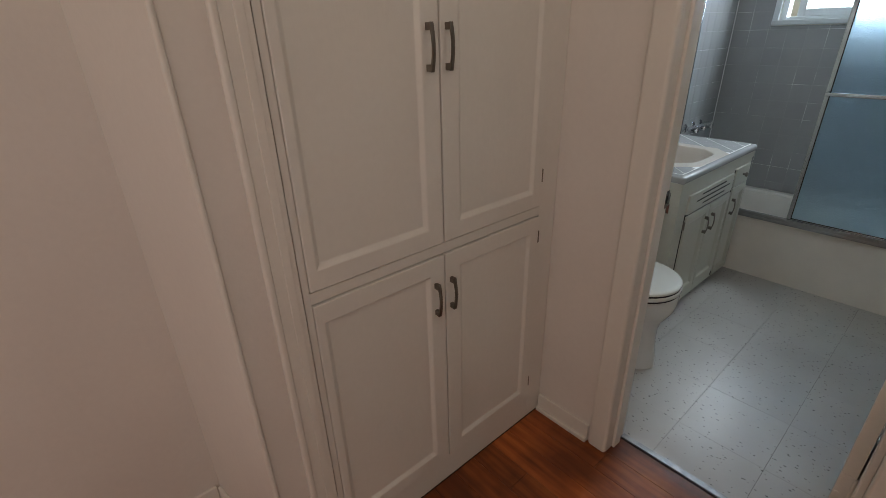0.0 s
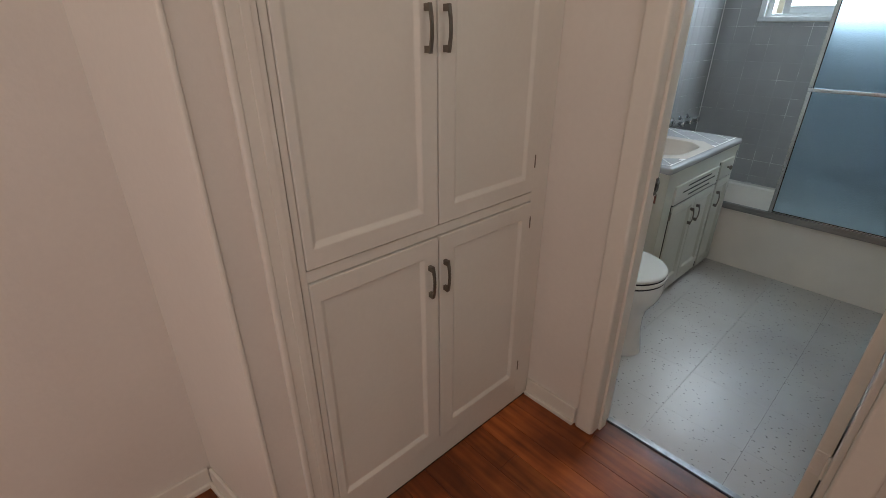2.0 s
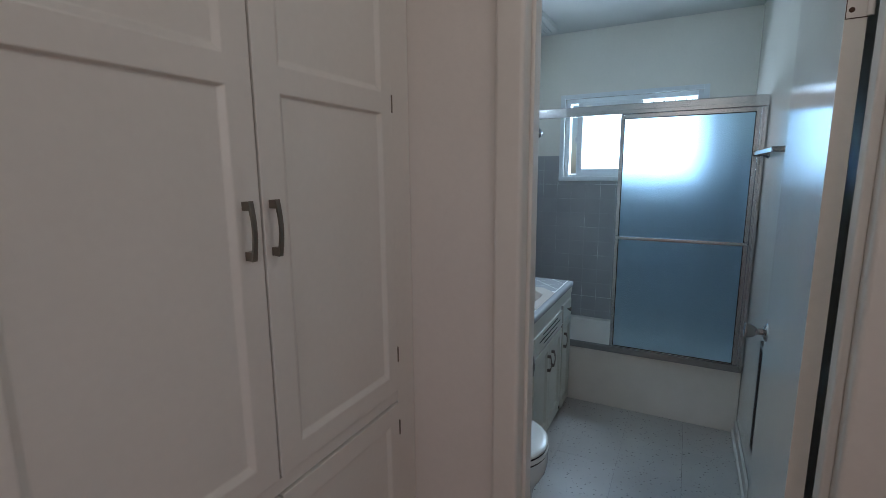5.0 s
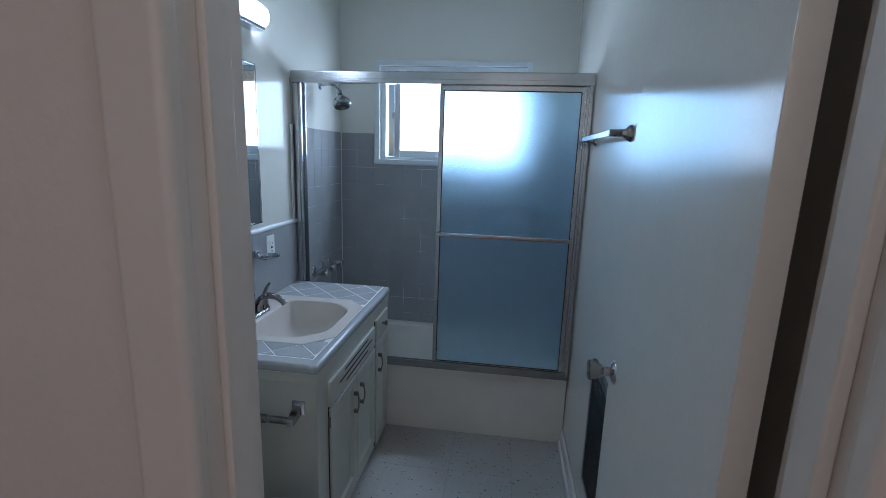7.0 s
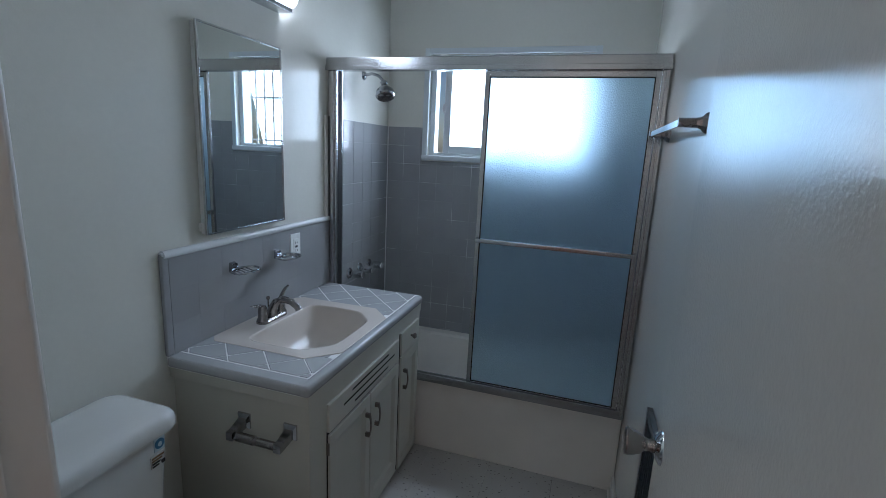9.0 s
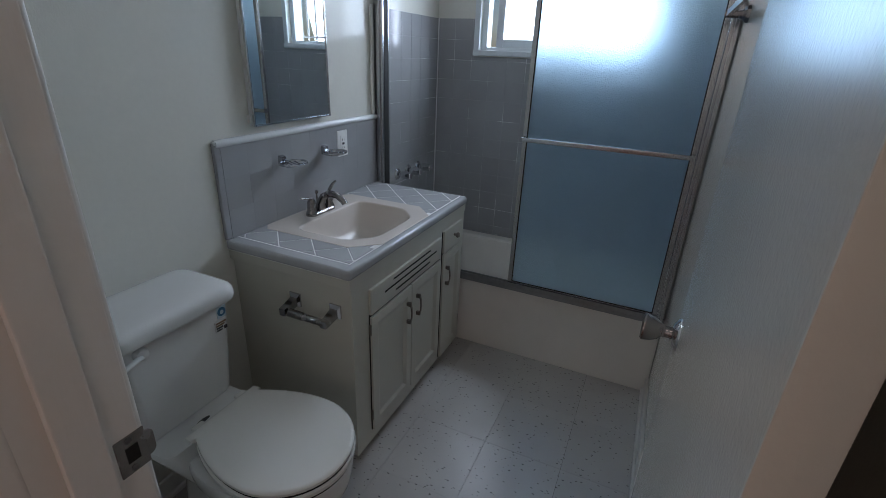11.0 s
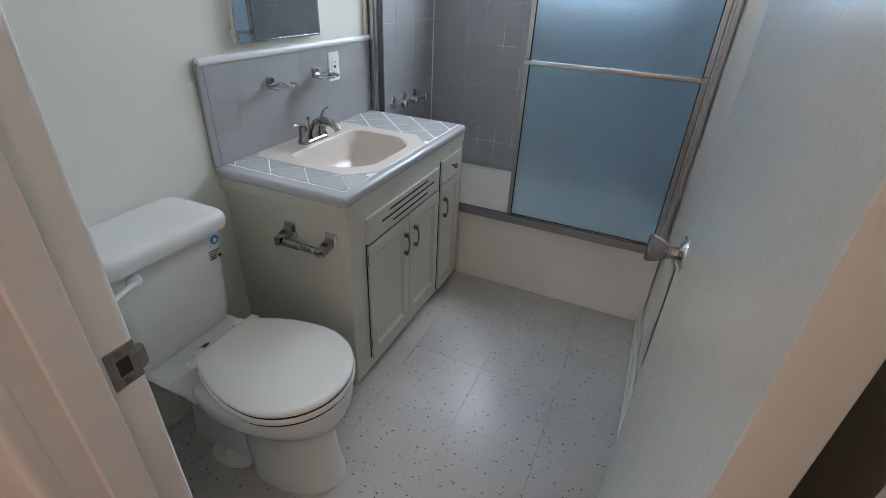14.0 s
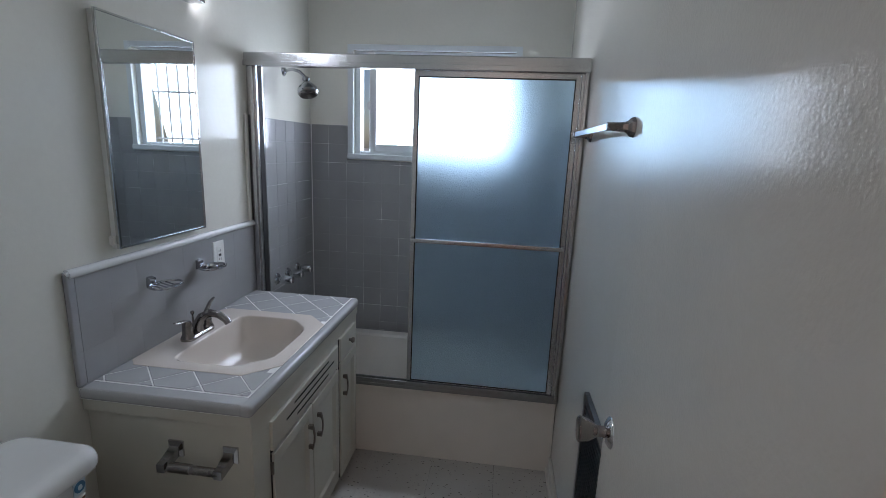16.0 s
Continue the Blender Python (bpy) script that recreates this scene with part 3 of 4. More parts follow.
# ---- tub, surround and enclosure ----
def bath_tub():
    t = thing("bathtub", "cream enamelled alcove bathtub with a plain apron", "bathtub")
    x0, x1, y0, y1, h = TUB_X, BACK_X - 0.002, 0.002, W - 0.002, 0.388
    cx, cy = (x0 + x1) / 2, (y0 + y1) / 2
    hx, hy = (x1 - x0) / 2, (y1 - y0) / 2
    loops = [rounded_rect(cx - 0.001, cy, hx + 0.002, hy, 0.004, 0.0), rounded_rect(cx - 0.001, cy, hx + 0.001, hy, 0.004, 0.05), rounded_rect(cx, cy, hx - 0.006, hy, 0.004, 0.20), rounded_rect(cx, cy, hx - 0.004, hy, 0.004, h - 0.060),
             rounded_rect(cx, cy, hx, hy, 0.004, h - 0.032), rounded_rect(cx, cy, hx - 0.004, hy - 0.001, 0.006, h - 0.014),
             rounded_rect(cx, cy, hx - 0.012, hy - 0.002, 0.008, h - 0.004), rounded_rect(cx, cy, hx - 0.022, hy - 0.003, 0.010, h), rounded_rect(cx, cy, hx - 0.075, hy - 0.07, 0.10, h), rounded_rect(cx, cy, hx - 0.088, hy - 0.085, 0.10, h - 0.012),
             rounded_rect(cx, cy, hx - 0.12, hy - 0.14, 0.12, 0.14), rounded_rect(cx, cy, hx - 0.17, hy - 0.22, 0.12, 0.085)]
    part("shell", loft(loops[5:], False, True), TUB, t)
    part("apron", loft(loops[:6], True, False), TUB, t, "plain cream apron")
    part("drain", lathe([(0.028, 0), (0.026, 0.004), (0.012, 0.003), (0, 0.004)], 24, pose(cx, y1 - 0.36, 0.0855)), CHROME, t, "chrome drain")
    part("overflow_plate", lathe([(0.034, 0), (0.032, 0.006), (0.012, 0.009), (0, 0.009)], 24, pose(cx, y1 - 0.118, 0.27, 78)), CHROME, t, "chrome overflow plate")
    return t


bath_tub()


def shower_enclosure():
    e = thing("shower_enclosure", "aluminium framed sliding shower doors with frosted glass, slid to one side", "shower door")
    for nm, b in (("header", box(3.262, 3.345, 0.001, W - 0.001, 1.900, 1.952, 0.006)),
                  ("header_lip", box(3.256, 3.263, 0.001, W - 0.001, 1.893, 1.915, 0.002)),
                  ("bottom_track", box(3.268, 3.345, 0.001, W - 0.001, 0.389, 0.406, 0.003)),
                  ("track_rib", box(3.270, 3.276, 0.001, W - 0.001, 0.404, 0.428, 0.002)),
                  ("track_rib", box(3.306, 3.310, 0.001, W - 0.001, 0.404, 0.422, 0.001)),
                  ("wall_jamb", box(3.275, 3.340, W - 0.052, W - 0.004, 0.404, 1.902, 0.004)),
                  ("wall_jamb", box(3.275, 3.340, 0.002, 0.034, 0.404, 1.902, 0.004)),
                  ("jamb_rib", box(3.266, 3.276, W - 0.040, W - 0.022, 0.404, 1.902, 0.002)),
                  ("jamb_rib", box(3.266, 3.276, 0.008, 0.022, 0.404, 1.902, 0.002))):
        part(nm, b, TRACK if "track" in nm else ALUMINIUM, e)
    for x, y0, y1, bar in ((3.282, 0.036, 0.742, True),):
        d = part("sliding_panel", box(x, x + 0.016, y1 - 0.020, y1, 0.412, 1.898, 0.002), ALUMINIUM, e, "frosted glass sliding panel")
        part("stile", box(x, x + 0.016, y0, y0 + 0.020, 0.412, 1.898, 0.002), ALUMINIUM, d)
        part("top_rail", box(x, x + 0.016, y0 + 0.020, y1 - 0.020, 1.868, 1.898, 0.002), ALUMINIUM, d)
        part("bottom_rail", box(x, x + 0.016, y0 + 0.020, y1 - 0.020, 0.412, 0.434, 0.002), ALUMINIUM, d)
        g = part("frosted_pane", box(x + 0.006, x + 0.010, y0 + 0.019, y1 - 0.019, 0.433, 1.869), FROST, d, smooth=False)
        for gy0, gy1, gz0, gz1 in ((y0 + 0.020, y0 + 0.0235, 0.434, 1.868), (y1 - 0.0235, y1 - 0.020, 0.434, 1.868), (y0 + 0.0235, y1 - 0.0235, 0.434, 0.4375), (y0 + 0.0235, y1 - 0.0235, 1.8645, 1.868)):
            part("gasket", box(x + 0.003, x + 0.013, gy0, gy1, gz0, gz1), DARK, d, smooth=False)
        if bar:
            b = part("towel_rail", box(x - 0.022, x - 0.012, y0 + 0.005, y1 - 0.002, 1.136, 1.156, 0.003), ALUMINIUM, d)
            for yy in (y0 + 0.010, y1 - 0.012):
                part("rail_foot", box(x - 0.014, x + 0.001, yy - 0.007, yy + 0.007, 1.134, 1.158, 0.002), ALUMINIUM, b)
    # flat black strips draw the dark lines along the track and the jamb
    part("track_dark_strip", box(3.2765, 3.3055, 0.036, W - 0.054, 0.4062, 0.4075), DARK, e, smooth=False)
    part("jamb_dark_strip", box(3.290, 3.326, W - 0.0535, W - 0.0522, 0.408, 1.898), DARK, e, smooth=False)
    part("clip", box(3.258, 3.300, 0.915, 0.945, 1.951, 1.958, 0.002), PLASTIC, e)
    return e


shower_enclosure()


def shower_head():
    s = thing("wall_shower", "chrome shower head on a bent arm", "shower")
    bx, bz = 3.66, 1.935
    part("flange", lathe([(0, 0.012), (0.012, 0.012), (0.022, 0.006), (0.028, 0)], 24, pose(bx, W - 0.001, bz, 90)), DARK_CHROME, s)
    pts = [(bx, W - 0.005, bz), (bx, W - 0.05, bz + 0.008), (bx, W - 0.09, bz - 0.004), (bx, W - 0.125, bz - 0.035)]
    part("arm", tube(pts, 0.0085, 12), DARK_CHROME, s)
    h = Matrix.Translation((bx, W - 0.120, bz - 0.030)) @ pose(0, 0, 0, 152, 0, -50) @ Matrix.Scale(1.25, 4)
    part("head", lathe([(0.010, 0), (0.016, 0.008), (0.013, 0.020), (0.020, 0.032), (0.040, 0.055), (0.043, 0.074), (0.039, 0.080)], 28, h), DARK_CHROME, s)
    part("spray_face", lathe([(0.039, 0.078), (0.034, 0.083), (0.012, 0.0775), (0, 0.079)], 28, h), NICKEL, s, "grey spray face")
    return s


shower_head()


def tub_tap(x):
    t = thing("tub_tap", "chrome tub tap with a tapered lever grip", "tap", "three taps over the tub")
    m = pose(x, W - 0.004, 0.835, 90)
    part("escutcheon", lathe([(0, 0.014), (0.016, 0.014), (0.028, 0.007), (0.032, 0)], 24, m), DARK_CHROME, t)
    part("grip", lathe([(0.012, 0.010), (0.013, 0.026), (0.021, 0.032), (0.024, 0.050), (0.021, 0.086), (0.018, 0.092), (0, 0.0935)], 12, m), CHROME, t, "faceted chrome grip")
    return t


for x in (3.50, 3.625, 3.75):
    tub_tap(x)


# ---- window ----
def slider_window():
    w = tagged(new("window_1"), "white vinyl slider window, one sash slightly open, bright daylight outside", "window", kind="structure")
    y0, y1, z0, z1 = WIN
    X = BACK_X
    for nm, b in (("casing", box(X - 0.012, X + 0.004, y1 - 0.002, y1 + 0.032, z0 - 0.03, z1 + 0.03, 0.003)),
                  ("casing", box(X - 0.012, X + 0.004, y0 - 0.032, y0 + 0.002, z0 - 0.03, z1 + 0.03, 0.003)),
                  ("casing", box(X - 0.012, X + 0.004, y0 + 0.002, y1 - 0.002, z1 - 0.002, z1 + 0.03, 0.003)),
                  ("sill", box(X - 0.022, X + 0.06, y0 - 0.032, y1 + 0.032, z0 - 0.026, z0 + 0.004, 0.004)),
                  ("outer_frame", box(X + 0.030, X + 0.100, y1 - 0.036, y1 - 0.0005, z0 + 0.004, z1 - 0.0005, 0.003)),
                  ("outer_frame", box(X + 0.030, X + 0.100, y0 + 0.0005, y0 + 0.036, z0 + 0.004, z1 - 0.0005, 0.003)),
                  ("outer_frame", box(X + 0.030, X + 0.100, y0 + 0.036, y1 - 0.036, z1 - 0.036, z1 - 0.0005, 0.003)),
                  ("outer_frame", box(X + 0.030, X + 0.100, y0 + 0.036, y1 - 0.036, z0 + 0.004, z0 + 0.022, 0.003))):
        part(nm, b, VINYL_FRAME, w)
    sa = part("sash", box(X + 0.034, X + 0.058, 1.118, 1.160, z0 + 0.022, z1 - 0.036, 0.003), VINYL_FRAME, w, "white sliding sash")
    part("stile", box(X + 0.034, X + 0.058, 0.700, 0.742, z0 + 0.022, z1 - 0.036, 0.003), VINYL_FRAME, sa)
    part("rail", box(X + 0.034, X + 0.058, 0.742, 1.118, z0 + 0.022, z0 + 0.066, 0.003), VINYL_FRAME, sa)
    part("rail", box(X + 0.034, X + 0.058, 0.742, 1.118, z1 - 0.075, z1 - 0.036, 0.003), VINYL_FRAME, sa)
    p = part("pane", box(X + 0.044, X + 0.047, 0.741, 1.119, z0 + 0.065, z1 - 0.074), OBSCURE, sa, smooth=False)
    p.visible_shadow = False
    part("latch", lathe([(0.012, 0), (0.012, 0.006), (0, 0.008)], 16, pose(X + 0.034, 1.160, 1.80, 0, -90) @ Matrix.Diagonal((2.2, 1, 1, 1))), VINYL_FRAME, sa)
    fs = part("fixed_sash", box(X + 0.066, X + 0.088, 0.690, 0.730, z0 + 0.022, z1 - 0.036, 0.003), VINYL_FRAME, w)
    p = part("pane", box(X + 0.076, X + 0.079, 0.336, 0.690, z0 + 0.022, z1 - 0.036), CLEAR, fs, smooth=False)
    p.visible_shadow = False
    return w


slider_window()


def window_bars():
    g = thing("window_bars", "thin metal security bars outside the window", "window bars")
    for k in range(6):
        y = 0.335 + k * 0.074
        part("upright", box(4.1695, 4.180, y - 0.006, y + 0.006, 1.48, 2.14, 0.001), WINDOW_BAR, g)
    for z in (1.56, 1.86, 2.045):
        part("crossbar", box(4.163, 4.169, 0.29, 0.73, z - 0.007, z + 0.007, 0.001), WINDOW_BAR, g)
    part("wall_fixing", box(4.1505, 4.166, 0.28, 0.296, 1.48, 2.14, 0.002), WINDOW_BAR, g)
    return g


window_bars()


# ---- vanity ----
VX0, VX1, VY, VZ = 2.290, 3.268, 1.000, 0.790


def vanity():
    v = thing("vanity_cabinet", "cream enamelled bathroom vanity with panelled doors and slotted front", "vanity")
    part("body", box(VX0 + 0.018, VX1, VY + 0.002, W - 0.002, 0.040, 0.60), VANITY, v)
    part("toe_base", box(VX0 + 0.022, VX1, VY + 0.045, W - 0.002, 0.0, 0.040), VANITY, v, "recessed base under the vanity")
    part("upper_body", box(VX0 + 0.018, 2.44, VY + 0.002, W - 0.002, 0.60, VZ + 0.015), VANITY, v)
    part("upper_body", box(3.06, VX1, VY + 0.002, W - 0.002, 0.60, VZ + 0.015), VANITY, v)
    part("face_frame", box(VX0 + 0.016, VX1, VY - 0.004, VY + 0.004, 0.038, VZ + 0.015, 0.002), VANITY, v)
    part("apron", box(VX0 + 0.002, VX0 + 0.014, VY - 0.006, W - 0.002, 0.768, 0.806, 0.003), VANITY, v)
    part("apron", box(VX0 + 0.002, VX1, VY - 0.010, VY + 0.002, 0.768, 0.806, 0.003), VANITY, v)
    Y = VY - 0.016
    fr = part("slotted_front", box(2.402, 2.986, Y, VY - 0.003, 0.620, 0.722, 0.004), VANITY, v)
    # the slots are black strips on the face, their shade as colour
    for x0, x1, z in ((2.555, 2.870, 0.700), (2.495, 2.930, 0.674), (2.575, 2.865, 0.647)):
        part("slot", box(x0, x1, Y - 0.0008, Y + 0.003, z - 0.0035, z + 0.0035), DARK, fr, smooth=False)
    part("gap", box(2.402, 2.988, VY - 0.0055, VY - 0.003, 0.608, 0.622), DARK, v, smooth=False)
    a = panel_door(v, 2.404, 2.703, 0.094, 0.608, Y, [(2.444, 2.663, 0.134, 0.568)], VANITY)
    b = panel_door(v, 2.707, 2.986, 0.094, 0.608, Y, [(2.747, 2.946, 0.134, 0.568)], VANITY)
    c = panel_door(v, 3.012, 3.230, 0.050, 0.622, Y, [(3.050, 3.192, 0.090, 0.582)], VANITY)
    bar_pull(a, (2.664, Y, 0.498), (0, -1, 0), 0.095)
    bar_pull(b, (2.745, Y, 0.498), (0, -1, 0), 0.095)
    bar_pull(c, (3.042, Y, 0.508), (0, -1, 0), 0.095)
    for d, x in ((a, 2.402), (b, 2.988), (c, 3.232)):
        for z in (0.17, 0.56):
            part("hinge", box(x - 0.003, x + 0.003, Y + 0.001, VY - 0.004, z - 0.022, z + 0.022, 0.001), PEWTER, d, "small dark hinge")
    # black strips put the shade into the door and drawer gaps
    for x0, x1, z0, z1 in ((2.4015, 2.4045, 0.094, 0.608), (2.703, 2.707, 0.094, 0.608), (2.986, 2.9885, 0.094, 0.608), (3.0095, 3.0125, 0.050, 0.735), (3.012, 3.230, 0.622, 0.628)):
        part("gap", box(x0, x1, Y + 0.008, VY - 0.0035, z0, z1), DARK, v, smooth=False)
    dr = part("drawer", box(3.014, 3.230, Y, VY - 0.003, 0.628, 0.738, 0.004), VANITY, v)
    part("knob", lathe([(0.006, 0), (0.006, 0.010), (0.012, 0.014), (0.014, 0.020), (0.010, 0.026), (0, 0.027)], 20, pose(3.125, Y, 0.690, 90)), PEWTER, dr, "dark round knob")
    return v


vanity()


def clip_poly(pts, x0, x1, y0, y1):
    for axis, lim, keep in ((0, x0, 1), (0, x1, -1), (1, y0, 1), (1, y1, -1)):
        out = []
        for k, p in enumerate(pts):
            q = pts[(k + 1) % len(pts)]
            ip, iq = (p[axis] - lim) * keep >= 0, (q[axis] - lim) * keep >= 0
            if ip:
                out.append(p)
            if ip != iq:
                s = (lim - p[axis]) / (q[axis] - p[axis])
                out.append((p[0] + s * (q[0] - p[0]), p[1] + s * (q[1] - p[1])))
        pts = out
        if len(pts) < 3:
            return []
    return pts


def countertop():
    t = thing("vanity_countertop", "pale grey tiled vanity top with diagonal tiles and white joints", "countertop")
    for x0, x1 in ((VX0 - 0.002, 2.490), (2.945, VX1)):
        part("bed", box(x0, x1, 0.995, W - 0.002, 0.8062, 0.8401), GROUT, t)
    for y0, y1 in ((0.995, 1.042), (1.485, W - 0.002)):
        part("bed", box(2.490, 2.945, y0, y1, 0.8062, 0.8401), GROUT, t)
    for x0, x1 in ((2.487, 2.545), (2.888, 2.949)):
        part("corner_tile", box(x0, x1, 1.0425, 1.088, 0.8062, 0.8408), TILE_TOP, t, smooth=False)
    # bullnose edge
    part("bullnose", box(VX0 - 0.0085, VX0 + 0.050, 0.990, W - 0.002, 0.8060, 0.8420, 0.013, 4), TILE_TOP, t)
    part("bullnose", box(VX0 - 0.010, VX1, 0.982, 1.0225, 0.8058, 0.8425, 0.013, 4), TILE_TOP, t)
    step, gap = 0.1135, 0.0042
    h = (step - gap) / 2
    for rx0, rx1 in ((VX0 + 0.0506, 2.486), (2.950, VX1)):
        for i in range(-40, 41):
            for j in range(-40, 41):
                u, v = i * step, j * step
                sq = []
                for du, dv in ((-h, -h), (h, -h), (h, h), (-h, h)):
                    a, b = u + du, v + dv
                    sq.append((2.45 + (a - b) * math.sqrt(0.5), 1.512 + (a + b) * math.sqrt(0.5)))
                p = clip_poly(sq, rx0, rx1, 1.0230, W - 0.003)
                if len(p) < 3:
                    continue
                area2 = abs(sum(p[k][0] * p[(k + 1) % len(p)][1] - p[(k + 1) % len(p)][0] * p[k][1] for k in range(len(p))))
                if area2 < 2e-4:
                    continue
                cx, cy = sum(q[0] for q in p) / len(p), sum(q[1] for q in p) / len(p)
                top = [Vector((cx + (q[0] - cx) * 0.975, cy + (q[1] - cy) * 0.975, 0.8412)) for q in p]
                bm = loft([[Vector((q[0], q[1], 0.8365)) for q in p], [Vector((q[0], q[1], 0.8403)) for q in p], top])
                part("tile", bm, TILE_TOP, t, smooth=False)
    return t


countertop()


def octagon(x0, x1, y0, y1, c, z, n=5, soften=0):
    """A rectangle with cut, slightly rounded front corners; equal point counts for lofting."""
    cb = min(c, 0.03)
    raw = [(x1, y1 - cb), (x1 - cb, y1), (x0 + cb, y1), (x0, y1 - cb), (x0, y0 + c), (x0 + c, y0), (x1 - c, y0), (x1, y0 + c)]
    out = []
    for k in range(8):
        p, q = Vector((*raw[k], z)), Vector((*raw[(k + 1) % 8], z))
        for s in range(n):
            out.append(p.lerp(q, s / n))
    for _ in range(soften):
        out = [(out[k - 1] + out[k] * 2 + out[(k + 1) % len(out)]) / 4 for k in range(len(out))]
    return out


def sink():
    s = thing("sink", "cream enamelled drop-in basin with cut corners", "sink")
    loops = [octagon(2.447, 3.000, 1.016, 1.508, 0.092, 0.8395), octagon(2.447, 3.000, 1.016, 1.508, 0.092, 0.8420), octagon(2.450, 2.997, 1.019, 1.506, 0.091, 0.8436),
             octagon(2.494, 2.942, 1.064, 1.396, 0.090, 0.8430, soften=1), octagon(2.498, 2.938, 1.068, 1.392, 0.090, 0.8415, soften=1), octagon(2.503, 2.933, 1.073, 1.388, 0.088, 0.8350, soften=1),
             octagon(2.528, 2.921, 1.083, 1.380, 0.085, 0.800, soften=3), octagon(2.560, 2.906, 1.098, 1.368, 0.080, 0.760, soften=5), octagon(2.600, 2.884, 1.120, 1.347, 0.070, 0.728, soften=8),
             octagon(2.650, 2.842, 1.155, 1.312, 0.050, 0.711, soften=10), octagon(2.70, 2.79, 1.195, 1.275, 0.030, 0.704, soften=6)]
    part("basin", loft(loops, False, True), SINK, s)
    part("drain", lathe([(0.024, 0), (0.022, 0.004), (0.010, 0.003), (0, 0.004)], 24, pose(2.745, 1.235, 0.7042)), CHROME, s, "chrome drain")
    return s


sink()


def faucet():
    f = thing("faucet", "brushed nickel two-handle basin faucet", "faucet")
    x, y, z = 2.712, 1.435, 0.8432
    part("base_plate", loft([rounded_rect(x, y, 0.080, 0.026, 0.025, z), rounded_rect(x, y, 0.080, 0.026, 0.025, z + 0.008), rounded_rect(x, y, 0.074, 0.021, 0.020, z + 0.014)]), NICKEL, f)
    pts = [(x, y, z + 0.010), (x, y - 0.003, z + 0.040), (x, y - 0.020, z + 0.070), (x, y - 0.050, z + 0.088), (x, y - 0.088, z + 0.086), (x, y - 0.120, z + 0.066), (x, y - 0.127, z + 0.054)]
    part("spout", tube(pts, 0.013, 16, 1.0, [0.023, 0.019, 0.016, 0.0145, 0.0135, 0.013, 0.0135]), NICKEL, f)
    part("lift_rod", lathe([(0.003, 0), (0.003, 0.040), (0.007, 0.046), (0.007, 0.054), (0, 0.057)], 14, pose(x, y + 0.017, z + 0.035)), NICKEL, f)
    for sx, rise in ((-1, 0.0), (1, 0.035)):
        hub = part("handle_hub", lathe([(0.024, 0.010), (0.023, 0.016), (0.019, 0.022), (0.017, 0.058), (0.012, 0.070), (0, 0.073)], 20, pose(x + sx * 0.056, y, z)), NICKEL, f)
        cx = x + sx * 0.056
        part("lever", tube([(cx - sx * 0.004, y, z + 0.066), (cx + sx * (0.018 - rise * 0.2), y - 0.002, z + 0.077 + rise * 0.3), (cx + sx * (0.048 - rise * 0.6), y - 0.004, z + 0.083 + rise * 0.6), (cx + sx * (0.066 - rise * 0.5), y - 0.004, z + 0.088 + rise * 0.7)], 0.008, 10, 0.55,
                           [0.010, 0.009, 0.0085, 0.006]), NICKEL, hub)
    return f


faucet()


# ---- on the wall over the vanity ----
def splash_trim():
    s = tagged(new("trim_backsplash"), "white glazed bullnose edging round the grey tile backsplash", "trim", kind="structure")
    m = TILE_GREY_EDGE
    part("cap", tube([(2.292, W - 0.006, 1.180), (3.270, W - 0.006, 1.180)], 0.014, 12, 1.0), m, s)
    part("cap_shelf", box(2.284, 3.272, W - 0.016, W - 0.001, 1.176, 1.190, 0.004), m, s)
    part("end_cap", box(2.280, 2.310, W - 0.015, W - 0.001, 0.843, 1.186, 0.007, 3), TILE_GREY, s)
    part("upright", box(3.240, 3.266, W - 0.012, W - 0.001, 1.19, 1.685, 0.008, 3), TRIM, s)
    part("upright", box(3.276, 3.296, W - 0.014, W - 0.001, 1.19, 1.672, 0.006, 3), m, s)
    return s


TILE_GREY_EDGE = glaze("white_bullnose", (0.66, 0.67, 0.67), 0.18, 0.06)
splash_trim()


def mirror_cabinet():
    c = thing("medicine_cabinet", "mirrored medicine cabinet with a thin chrome edge", "medicine cabinet")
    part("body", box(2.460, 2.878, 1.500, W - 0.001, 1.222, 1.908, 0.003), PLASTIC, c)
    d = part("mirror_door", box(2.463, 2.881, 1.4935, 1.4995, 1.226, 1.906), MIRROR, c, "mirror glass", smooth=False)
    for b in (box(2.458, 2.464, 1.491, 1.500, 1.220, 1.912, 0.001), box(2.880, 2.886, 1.491, 1.500, 1.220, 1.912, 0.001),
              box(2.464, 2.880, 1.491, 1.500, 1.220, 1.2265, 0.001), box(2.464, 2.880, 1.491, 1.500, 1.9055, 1.912, 0.001)):
        part("edge", b, CHROME, d)
    part("side_clip", box(2.444, 2.452, 1.498, 1.512, 1.235, 1.262, 0.001), TRIM, c)
    return c


mirror_cabinet()


